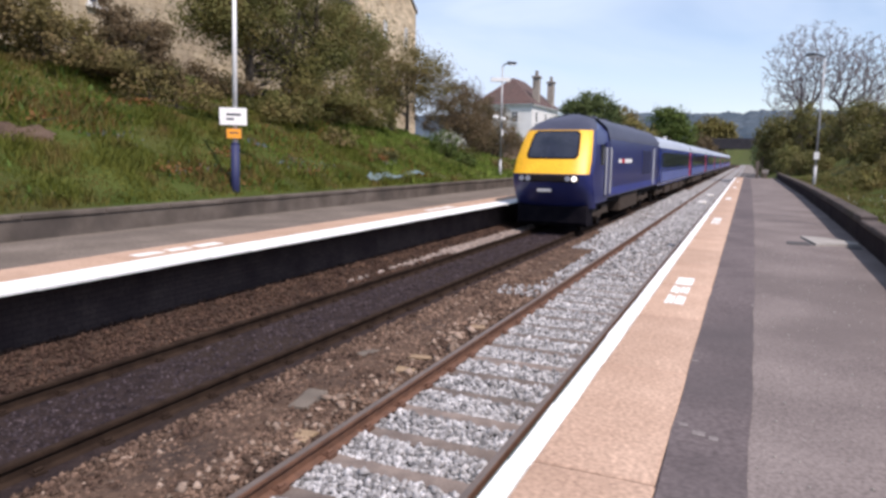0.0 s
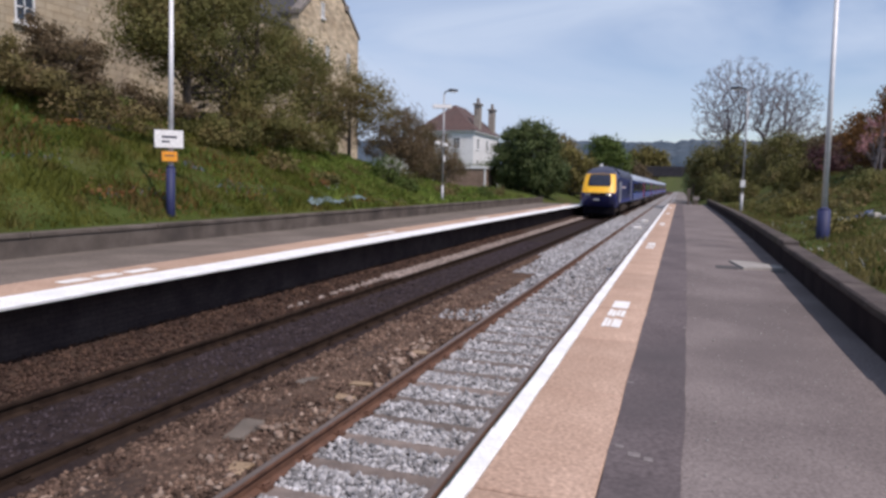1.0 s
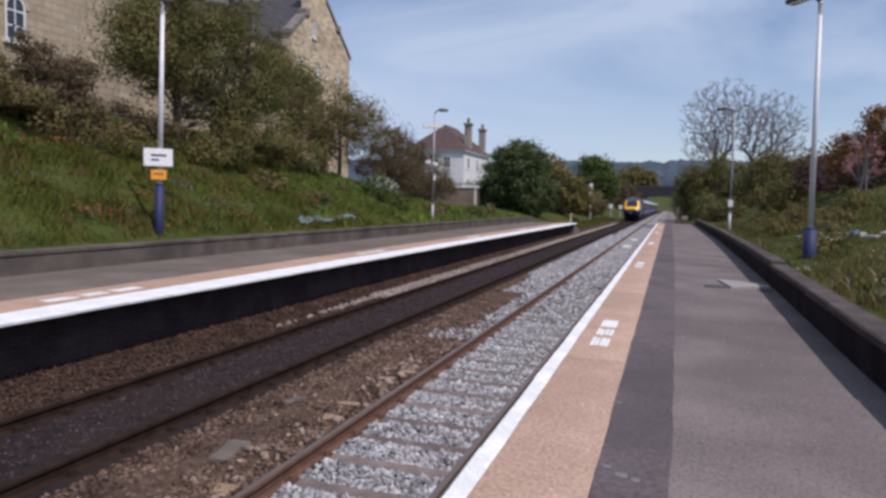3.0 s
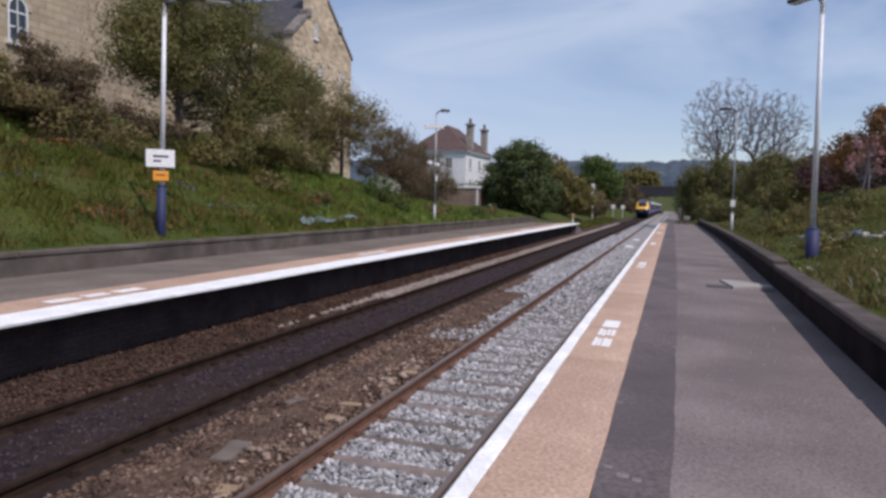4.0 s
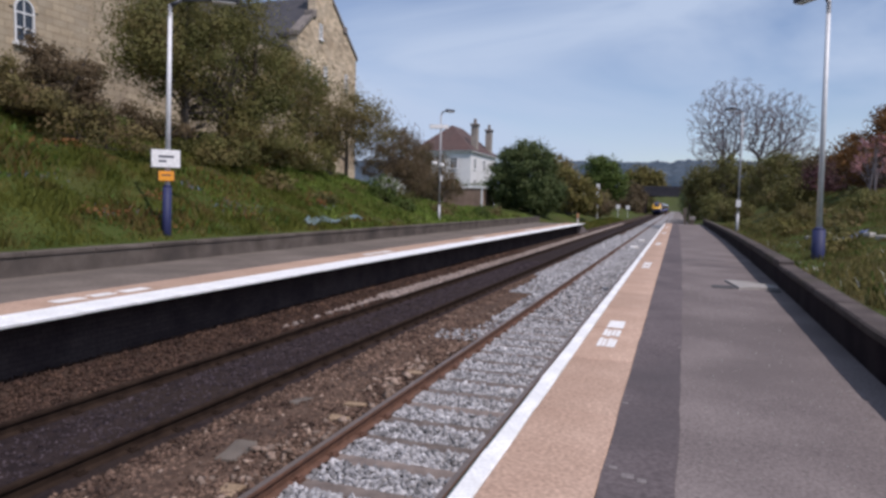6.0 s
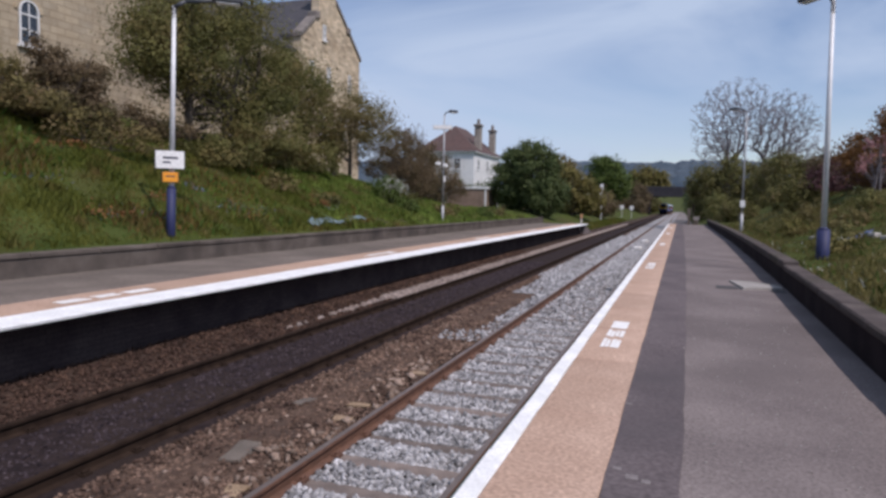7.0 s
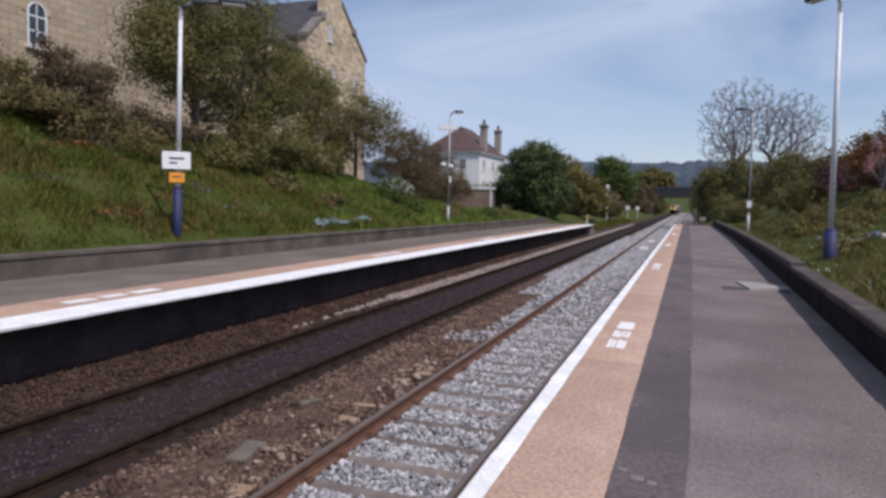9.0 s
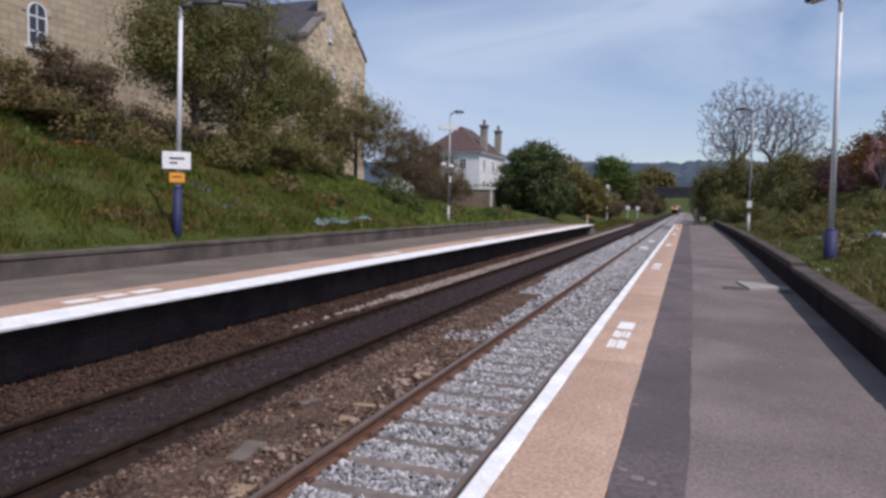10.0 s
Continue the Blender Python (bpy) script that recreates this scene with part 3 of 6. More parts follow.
def loft(bm, rings, faces=True):
    """Rings of (x, y, z) joined one to the next; returns the face rows."""
    vs = [[bm.verts.new(p) for p in ring] for ring in rings]
    rows = []
    for a, b in zip(vs, vs[1:]):
        rows.append([bm.faces.new((a[i], a[i + 1], b[i + 1], b[i])) for i in range(len(a) - 1)])
    return vs, rows


def bogie(parent, y):
    b = part("bogie", boxed(-1.12, y - 1.5, 0.42, 1.12, y + 1.5, 0.62, bevel=0.04), M_BOGIE, parent)
    for dy in (-1.3, 1.3):
        for s in (-1, 1):
            w = bmesh.new()
            tube(w, (s * 0.69, y + dy, 0.455), (s * 0.82, y + dy, 0.455), 0.455, sides=20)
            part("wheel", w, M_BOGIE, b)
    for s in (-1, 1):
        f = bmesh.new()
        prism_x(f, [(y - 1.75, 0.40), (y - 1.55, 0.75), (y - 0.5, 0.78), (y - 0.35, 0.48), (y + 0.35, 0.48), (y + 0.5, 0.78), (y + 1.55, 0.75), (y + 1.75, 0.40), (y + 1.0, 0.5), (y, 0.34), (y - 1.0, 0.5)], s * 1.05 - 0.06, s * 1.05 + 0.06)
        part("side_frame", f, M_BOGIE, b)


def power_car():
    """Its blunt sloping nose at y = 0; the car stretches to y = 17.8."""
    car = thing("power_car", "navy diesel power car with a yellow sloping nose", "train")
    L = 17.75
    # nose stations: setback of the front per height
    prof = [(0.80, 0.75), (1.05, 0.48), (1.38, 0.20), (1.66, 0.04), (1.95, 0.02), (2.42, 0.32), (3.10, 0.84), (3.40, 1.12), (3.66, 1.62), (3.86, 2.3), (4.06, 3.3)]

    def half_at(z, full):
        h = HALF if z < 2.35 else HALF * (1 - 0.12 * ((z - 2.35) / 1.05) ** 1.6) if z < 3.42 else HALF * 0.88 * math.sqrt(max(0.0, 1 - ((z - 3.40) / 0.68) ** 1.5))
        return h * full

    # front skin, level by level: centre bulges forward of the corners
    us = [-1, -0.95, -0.86, -0.5, 0, 0.5, 0.86, 0.95, 1]
    bulge = [0.78, 0.42, 0.20, 0.05, 0.0, 0.05, 0.20, 0.42, 0.78]

    def ring(z, back):
        h = half_at(z, 0.985 if z < 3.42 else 1.0)
        return [(u * h, back + bl * (0.75 if z < 3.42 else 0.9), z) for u, bl in zip(us, bulge)]

    def skin(name, lo, hi, material, parent, cols=None, out=0.0):
        bm = bmesh.new()
        zs = [z for z, _ in prof]
        levels = sorted({lo, hi, *[z for z in zs if lo < z < hi]})
        rings = []
        for z in levels:
            back = float(np.interp(z, zs, [b for _, b in prof]))
            r = ring(z, back - out)
            if cols:
                r = r[cols[0]:cols[1]]
            rings.append(r)
        loft(bm, rings)
        ob = part(name, bm, material, parent, smooth=True)
        return ob

    skin("lower_nose", 0.80, 1.95, M_NAVY, car)
    skin("nose_panel", 1.95, 3.40, M_YELLOW, car, (1, 8))["label"] = "bright yellow warning panel"
    skin("nose_corner", 1.95, 3.40, M_NAVY, car, (0, 2))
    skin("nose_corner", 1.95, 3.40, M_NAVY, car, (7, 9))
    skin("nose_roof", 3.40, 4.06, M_ROOF, car)
    # screen, standing a little proud in a dark rubber frame
    for nm, mt, w, z0, z1, o in (("screen_frame", M_UNDER, 0.66, 2.43, 3.38, 0.012), ("windscreen", M_SCREEN, 0.61, 2.49, 3.335, 0.024)):
        bm = bmesh.new()
        zs = [z for z, _ in prof]
        rings = []
        for z in np.linspace(z0, z1, 9):
            back = float(np.interp(z, zs, [b for _, b in prof]))
            h = half_at(z, 0.985)
            row = []
            edge = min((z - z0), (z1 - z)) / 0.12
            wc = w - 0.07 * max(0.0, 1 - edge) ** 2
            for u in np.linspace(-wc, wc, 9):
                bl = float(np.interp(abs(u), [0, 0.5, 0.86, 0.95, 1], [0, 0.05, 0.2, 0.42, 0.78])) * 0.75
                row.append((u * h, back + bl - o, z))
            rings.append(row)
        loft(bm, rings)
        part(nm, bm, mt, car, smooth=True)
    w = bmesh.new()
    tube(w, (0.1, 0.40, 2.47), (0.55, 0.62, 2.62), 0.014, sides=6)
    part("wiper", w, M_UNDER, car)
    # lamp recess, lamps and number plate of the nose
    part("lamp_recess", boxed(-1.0, -0.012, 1.68, 1.0, 0.3, 1.92, bevel=0.03), M_UNDER, car)
    for s in (-1, 1):
        for x, lit in ((0.88, True), (0.66, False)):
            b = bmesh.new()
            tube(b, (s * x, -0.03, 1.80), (s * x, 0.12, 1.80), 0.09, sides=14)
            part("headlight", b, M_LAMP_GLOW if (lit and s > 0) else M_DIM, car, "lit white headlight" if (lit and s > 0) else "unlit lamp")
        b = bmesh.new()
        tube(b, (s * 0.45, -0.025, 1.80), (s * 0.45, 0.1, 1.80), 0.06, sides=10)
        part("tail_lamp", b, M_UNDER, car)
    part("number_strip", boxed(-0.36, 0.06, 1.36, 0.10, 0.24, 1.46), M_HAND, car, "pale number strip")
    # valance and coupler cover
    bm = bmesh.new()
    prism_x(bm, [(0.75, 0.20), (0.62, 0.32), (0.60, 0.86), (1.6, 1.08), (1.6, 0.2)], -1.18, 1.18)
    part("valance", bm, M_BLACK, car)
    # body shell behind the cab
    bm = bmesh.new()
    sec = section(HALF, 1.05, 3.15, 4.06)
    loft(bm, [[(x, y, z) for x, z in sec] for y in (3.3, 10.0, L)])
    part("body_shell", bm, M_NAVY, car, smooth=True)
    bm = bmesh.new()
    loft(bm, [[(x * 1.003, y, z + 0.006) for x, z in sec[3:-3]] for y in (3.3, L)])
    part("roof", bm, M_ROOF, car, smooth=True)
    # cab sides follow the slope of the nose
    for s in (-1, 1):
        bm = bmesh.new()
        zs = [z for z, _ in prof]
        rings = []
        for z in (0.95, 1.5, 1.95, 2.42, 2.9, 3.40, 3.66, 3.86):
            back = float(np.interp(z, zs, [b for _, b in prof])) + 0.78 * (0.75 if z < 3.42 else 0.9)
            h = half_at(z, 0.985 if z < 3.42 else 1.0)
            he = float(np.interp(z, [1.05, 1.3, 3.15, 3.42, 3.74, 4.01], [1.315, HALF, 1.35, 1.24, 0.92, 0.25]))
            rings.append([(s * h, back, z), (s * (h + he) / 2, (back + 3.3) / 2, z), (s * he, 3.32, z)])
        loft(bm, rings)
        part("cab_side", bm, M_NAVY, car, smooth=True)
        part("cab_window", boxed(s * 1.355 - 0.012, 1.75, 2.25, s * 1.355 + 0.02, 2.35, 2.95, bevel=0.01), M_SCREEN, car)
        part("cab_door", boxed(s * 1.365 - 0.01, 2.55, 1.12, s * 1.365 + 0.018, 3.25, 3.05, bevel=0.01), M_NAVY, car)
        for y in (2.48, 3.32):
            b = bmesh.new()
            tube(b, (s * 1.41, y, 1.2), (s * 1.41, y, 2.85), 0.035, sides=8)
            part("handrail", b, M_HAND, car, "pale grab rail")
        part("skirt_stripe", boxed(s * 1.36 - 0.01, 3.35, 1.12, s * 1.36 + 0.025, L - 0.2, 1.40), M_NAVY_LOW, car)
        for k, y in enumerate(np.arange(11.6, 14.2, 0.42)):
            part("grille_slat", boxed(s * 1.372 - 0.01, y, 1.75, s * 1.372 + 0.016, y + 0.3, 2.85), M_NAVY_DEEP, car)
        part("end_door", boxed(s * 1.372 - 0.01, 15.4, 1.15, s * 1.372 + 0.016, 16.0, 3.0, bevel=0.008), M_GREYDOOR, car, "pale grey door edge")
        for k, (w0, w1, mt) in enumerate(((5.2, 5.75, M_SIGN), (5.85, 6.45, M_RED_DOOR), (6.55, 7.2, M_SIGN), (7.3, 8.3, M_SIGN))):
            part("lettering_bar", boxed(s * 1.372 - 0.008, w0, 2.30, s * 1.372 + 0.012, w1, 2.46), mt, car)
        part("fuel_tank", boxed(s * 0.75 - 0.4, 6.6, 0.32, s * 0.75 + 0.5, 11.2, 1.04, bevel=0.06), M_BOGIE, car)
    for y in (5.2, 7.2, 12.4, 14.5):
        b = bmesh.new()
        tube(b, (0, y, 3.94), (0, y, 4.08), 0.5, 0.45, sides=18)
        part("roof_fan", b, M_ROOF, car)
    part("rear_wall", boxed(-1.3, L - 0.03, 1.06, 1.3, L, 3.4), M_UNDER, car)
    part("underframe", boxed(-1.15, 0.9, 0.82, 1.15, L - 0.1, 1.06), M_UNDER, car)
    bogie(car, 3.0)
    bogie(car, 14.2)
    return car


M_GREYDOOR = mat("grey_door_edge", (0.33, 0.35, 0.42), (0.4, 0.42, 0.48), 2.0, 0.4, 0.0, 30.0)


def coach():
    c = thing("coach", "blue passenger coach with red doors and pale roof", "train coach", group="coaches of the express")
    L = 22.6
    sec = section(HALF, 0.95, 3.10, 3.92)
    bm = bmesh.new()
    loft(bm, [[(x, y, z) for x, z in sec] for y in (0.0, 7.5, 15.0, L)])
    part("body_shell", bm, M_COACH, c, smooth=True)
    bm = bmesh.new()
    loft(bm, [[(x * 1.004, y, z + 0.008) for x, z in sec[3:-3]] for y in (0.0, L)])
    part("roof", bm, M_ROOF_PALE, c, smooth=True)
    for s in (-1, 1):
        part("window_band", boxed(s * 1.372 - 0.01, 1.9, 2.0, s * 1.372 + 0.010, L - 1.9, 2.85), M_SCREEN, c, "dark continuous window band")
        part("skirt_stripe", boxed(s * 1.372 - 0.01, 1.5, 1.15, s * 1.372 + 0.010, L - 1.5, 1.72), M_NAVY_PALE, c, "paler blue lower stripe")
        for y, mt in ((0.45, M_COACH), (L - 1.2, M_RED_DOOR)):
            d = part("door", boxed(s * 1.375 - 0.01, y, 1.1, s * 1.375 + 0.022, y + 0.95, 3.05, bevel=0.01), mt, c, "red door" if mt is M_RED_DOOR else "blue door")
            part("door_window", boxed(s * 1.378, y + 0.15, 2.1, s * 1.378 + s * 0.024, y + 0.6, 2.8), M_SCREEN, d)
    for y in (0.02, L - 0.04):
        part("end_wall", boxed(-1.3, y, 0.98, 1.3, y + 0.02, 3.4), M_UNDER, c)
    part("gangway", boxed(-0.5, -0.28, 1.1, 0.5, 0.0, 3.2), M_UNDER, c)
    part("underframe", boxed(-1.1, 0.2, 0.72, 1.1, L - 0.2, 0.96), M_UNDER, c)
    for y0, y1 in ((5.0, 8.0), (9.0, 13.5), (14.4, 17.2)):
        part("equipment_box", boxed(-1.26, y0, 0.34, 1.26, y1, 0.8, bevel=0.04), M_BOGIE, c)
    bogie(c, 3.0)
    bogie(c, L - 3.0)
    return c


M_NAVY_PALE = mat("pale_blue_stripe", (0.085, 0.12, 0.34), (0.14, 0.18, 0.42), 1.5, 0.35, 0.0, 20.0)
train = [(power_car(), 0.0)]
first = coach()
train.append((first, 18.05))
for i in range(1, 7):
    train.append((copy_thing(first, pose(FAR, 0, 0)), 18.05 + 23.0 * i))


# ---- trees and shrubs ----
L_DARK = leaf_mat("dark_green_leaf", (0.114, 0.121, 0.043), (0.198, 0.186, 0.069), (0.224, 0.165, 0.073), glow=0.4)
L_OLIVE = leaf_mat("olive_leaf", (0.150, 0.129, 0.054), (0.221, 0.182, 0.076), (0.198, 0.136, 0.073), glow=0.35)
L_BROWN = leaf_mat("budding_brown_leaf", (0.122, 0.088, 0.054), (0.174, 0.130, 0.077), (0.099, 0.091, 0.040), glow=0.35)
L_GREEN = leaf_mat("fresh_green_leaf", (0.065, 0.104, 0.026), (0.111, 0.150, 0.039), (0.065, 0.078, 0.026))
L_DOCK = leaf_mat("rusty_dock_leaf", (0.20, 0.085, 0.035), (0.28, 0.13, 0.05), (0.12, 0.09, 0.035))
L_DEEP = leaf_mat("deep_evergreen_leaf", (0.058, 0.086, 0.034), (0.116, 0.142, 0.053), (0.062, 0.077, 0.034))
L_YELLOW = leaf_mat("yellowish_leaf", (0.137, 0.129, 0.041), (0.201, 0.169, 0.057), (0.137, 0.100, 0.048))
L_COPPER = leaf_mat("copper_leaf", (0.158, 0.084, 0.037), (0.259, 0.130, 0.046), (0.072, 0.049, 0.037))
L_OLIVEG = leaf_mat("olive_green_leaf", (0.115, 0.113, 0.043), (0.179, 0.169, 0.063), (0.166, 0.127, 0.061), glow=0.4)
L_PURPLE = leaf_mat("purple_leaf", (0.095, 0.046, 0.054), (0.158, 0.074, 0.084), (0.063, 0.042, 0.042))
L_PINK = leaf_mat("pink_blossom", (0.34, 0.17, 0.175), (0.46, 0.26, 0.25), (0.20, 0.09, 0.10))
L_WHITE = leaf_mat("white_blossom", (0.55, 0.55, 0.5), (0.7, 0.7, 0.66), (0.3, 0.34, 0.2))
L_BLUE = leaf_mat("bluebell_flower", (0.16, 0.20, 0.25), (0.23, 0.27, 0.32), (0.10, 0.14, 0.12))
L_GRASS = leaf_mat("grass_blade", (0.095, 0.118, 0.021), (0.171, 0.178, 0.040), (0.207, 0.142, 0.059), clump=0.35, glow=0.4)
# fresh green, raised further so the sunlit part of the bank is in the colour
L_FRESH = leaf_mat("fresh_sunlit_blade", (0.127, 0.196, 0.037), (0.207, 0.270, 0.060), (0.184, 0.161, 0.063), clump=0.4)
L_STRAW = leaf_mat("straw_grass_blade", (0.19, 0.165, 0.065), (0.27, 0.225, 0.10), (0.14, 0.13, 0.045), clump=0.4, glow=0.4)
L_VERGE = leaf_mat("olive_grass_blade", (0.115, 0.120, 0.036), (0.185, 0.172, 0.058), (0.19, 0.135, 0.065), clump=0.4, glow=0.4)
L_WEED = leaf_mat("broad_weed_leaf", (0.065, 0.117, 0.026), (0.111, 0.169, 0.039), (0.078, 0.098, 0.026))


def leaf_cloud(centres, radii, per, size, rng, droop=0.3):
    """Diamond leaves scattered round clump centres; verts and quads."""
    c = np.repeat(centres, per, 0)
    r = np.repeat(radii, per)
    n = len(c)
    off = rng.normal(0, 0.5, (n, 3)) * r[:, None]
    off[:, 2] *= 0.8
    p = c + off
    face = off / (r[:, None] * 0.5 + 1e-6) + rng.normal(0, 0.45, (n, 3)) + np.array([0, 0, 0.35])
    face /= np.linalg.norm(face, axis=1)[:, None] + 1e-6
    d = rng.normal(0, 1, (n, 3))
    d[:, 2] -= droop
    d -= face * (d * face).sum(1)[:, None]
    d /= np.linalg.norm(d, axis=1)[:, None] + 1e-6
    e = np.cross(d, face)
    s = size * rng.uniform(0.6, 1.4, n)[:, None]
    v = np.stack([p - d * s * 0.6, p + e * s * 0.34, p + d * s * 0.6, p - e * s * 0.34], 1).reshape(-1, 3)
    return v, np.arange(4 * n).reshape(n, 4)


def limb_mesh(name, runs, sides=5):
    """Tapered limbs; each run is a list of (point, radius)."""
    vs, fs, k = [], [], 0
    ang = np.linspace(0, 2 * np.pi, sides, endpoint=False)
    for run in runs:
        pts = [np.asarray(p, float) for p, _ in run]
        for i, (p, r) in enumerate(run):
            d = pts[min(i + 1, len(pts) - 1)] - pts[max(i - 1, 0)]
            d = d / (np.linalg.norm(d) + 1e-9)
            a = np.cross(d, [0.3, 0.9, 0.2])
            a /= np.linalg.norm(a) + 1e-9
            b = np.cross(d, a)
            for t in ang:
                vs.append(pts[i] + (a * math.cos(t) + b * math.sin(t)) * r)
        for i in range(len(run) - 1):
            for j in range(sides):
                q, w = k + i * sides, (j + 1) % sides
                fs.append((q + j, q + w, q + sides + w, q + sides + j))
        k += len(run) * sides
    return mesh_from(name, vs, fs, smooth=True)


def tree(name, label, x, y, blobs, clumps, per, leaf, material, stems=((0, 0),), trunk=0.14, category="tree", bark=None, seed=0, clump_r=0.55, base_z=None, group="", limbs=0.35, shell=0.45):
    """blobs: ellipsoids (dx, dy, height of centre, rx, ry, rz) about the foot, which the clumps of leaves fill unevenly."""
    rng = np.random.default_rng(seed + 100)
    z0 = float(ground_height(x, y)) - 0.08 if base_z is None else base_z
    t = thing(name, label, category, pose(x, y, z0), group)
    vol = np.array([b[3] * b[4] * b[5] for b in blobs]) ** 0.7
    pick = rng.choice(len(blobs), clumps, p=vol / vol.sum())
    b = np.array(blobs, float)[pick]
    d = rng.normal(0, 1, (clumps, 3))
    d /= np.linalg.norm(d, axis=1)[:, None]
    rad = (shell + (1.06 - shell) * rng.random(clumps) ** 0.6)[:, None]
    c = b[:, :3] + d * b[:, 3:] * rad
    c[:, 2] = np.maximum(c[:, 2], 0.12)
    rr = clump_r * rng.uniform(0.6, 1.35, clumps)
    v, f = leaf_cloud(c, rr, per, leaf, rng)
    v[:, 2] = np.maximum(v[:, 2], 0.02)
    runs = []
    top = max(bb[2] for bb in blobs)
    for sx, sy in stems:
        lean = rng.normal(0, 0.12, 2)
        runs.append([((sx, sy, -0.3), trunk * 1.25), ((sx + lean[0], sy + lean[1], top * 0.35), trunk), ((sx + 2.2 * lean[0], sy + 2.2 * lean[1], top * 0.75), trunk * 0.6), ((sx + 3 * lean[0], sy + 3 * lean[1], top * 1.1), trunk * 0.2)])
    sel = rng.permutation(clumps)[: max(4, int(clumps * limbs))]
    st = np.array(stems, float)
    for k in sel:
        s = st[rng.integers(len(st))]
        a = np.array([s[0], s[1], max(0.1, min(c[k][2] * rng.uniform(0.3, 0.7), top))])
        mid = (a + c[k]) / 2 + np.array([0, 0, -0.12 * np.linalg.norm(c[k] - a) * 0.5]) + rng.normal(0, 0.08, 3)
        runs.append([(a, trunk * 0.33), (mid, trunk * 0.22), (c[k], trunk * 0.06 + 0.004)])
    link("trunk", limb_mesh("trunk", runs), bark or M_BARK, t, "branching stems and limbs")
    link("crown", mesh_from("crown", v, f), material, t, "uneven leafy crown")
    return t


def bare_tree(name, label, x, y, blobs, stems, points, seed, bark, base_z=None, trunk=0.2, tip=0.02, buds=0.1, per=1, reach=0.25):
    """A leafless tree that grows from its stems, point by point, into the ellipsoids (dx, dy, height, rx, ry, rz); limbs thicken with what they carry."""
    rng = np.random.default_rng(seed)
    z0 = float(ground_height(x, y)) - 0.1 if base_z is None else base_z
    t = thing(name, label, "tree", pose(x, y, z0))
    vol = np.array([b[3] * b[4] * b[5] for b in blobs]) ** 0.8
    b = np.array(blobs, float)[rng.choice(len(blobs), points, p=vol / vol.sum())]
    d = rng.normal(0, 1, (points, 3))
    d /= np.linalg.norm(d, axis=1)[:, None]
    target = b[:, :3] + d * b[:, 3:] * (rng.random(points) ** 0.45)[:, None]
    pos, parent, length = [], [], []
    for sx, sy, tx, ty, tz in stems:
        n = 9
        bow = rng.normal(0, 0.03, 2) * tz
        for k in range(n):
            u = k / (n - 1)
            w = math.sin(math.pi * u)
            pos.append((sx + (tx - sx) * u ** 1.4 + bow[0] * w, sy + (ty - sy) * u ** 1.4 + bow[1] * w, -0.3 + (tz + 0.3) * u))
            parent.append(len(pos) - 2 if k else -1)
            length.append(u * tz)
    foot = np.array([0, 0, min(q[2] for q in blobs)])
    target = target[np.argsort(np.linalg.norm(target - foot, axis=1))]
    P = np.zeros((len(pos) + 3 * points, 3))
    L = np.zeros(len(P))
    P[:len(pos)], L[:len(pos)] = pos, length
    m = len(pos)
    for q in target:
        dist = np.linalg.norm(P[:m] - q, axis=1)
        k = int(np.argmin(dist + reach * L[:m] + 0.8 * np.maximum(P[:m, 2] - q[2], 0)))
        # two bends on the way, the first still along the parent's run
        g = parent[k]
        run = (P[k] - P[g]) if g >= 0 else np.array([0, 0, 1.0])
        run = run / (np.linalg.norm(run) + 1e-9)
        a, e = P[k].copy(), dist[k]
        prev = k
        for u in (0.33, 0.67, 1.0):
            w = a + (q - a) * u + run * e * 0.28 * math.sin(math.pi * u) + (rng.normal(0, 0.05, 3) * e if u < 1 else 0)
            P[m], L[m] = w, L[prev] + e / 3
            parent.append(prev)
            prev = m
            m += 1
    load = np.ones(m)
    kids = [[] for _ in range(m)]
    for k in range(m - 1, -1, -1):
        if parent[k] >= 0:
            load[parent[k]] += load[k]
            kids[parent[k]].append(k)
    rad = np.maximum(tip, trunk * (load / load.max()) ** 0.46)
    runs, todo = [], [(None, k) for k in range(m) if parent[k] < 0]
    while todo:
        start, k = todo.pop()
        run = [] if start is None else [(P[start], min(rad[start], rad[k]))]
        while k is not None:
            run.append((P[k], rad[k]))
            order = sorted(kids[k], key=lambda c: -load[c])
            todo += [(k, c) for c in order[1:]]
            k = order[0] if order else None
        if len(run) > 1:
            runs.append(run)
    link("trunk", limb_mesh("trunk", runs, sides=4), bark, t, "bare grey trunk and boughs")
    v, f = leaf_cloud(P[m - 3 * points:m][2::3], np.full(points, 0.35), per, buds, rng)
    link("crown", mesh_from("crown", v, f), M_TWIG, t, "haze of fine twigs and buds")
    return t


M_TWIG = mat("budding_twig", (0.23, 0.20, 0.21), (0.32, 0.285, 0.295), 2.0, 0.9, 0.0, 10.0, spread=0.3, island=True)

# the thicket on the left bank
tree("tree", "broad dark green hawthorn thicket on the bank", -15.0, 22.5, [(0, 0, 3.2, 2.5, 3.0, 2.5), (-0.3, -2.5, 4.1, 1.6, 1.9, 1.4), (-0.3, -4.0, 3.4, 1.0, 1.1, 0.9), (0.4, 3.6, 3.0, 1.9, 2.4, 1.9), (0.6, 5.4, 3.3, 1.0, 1.5, 0.9), (1.2, 0.9, 0.9, 1.8, 2.8, 1.3), (0, 0.0, 5.2, 1.7, 1.9, 1.3)], 190, 380, 0.09, L_DARK, ((0, 0), (0.5, 1.6), (-0.3, -1.6)), 0.15, seed=1, clump_r=0.9, shell=0.35)
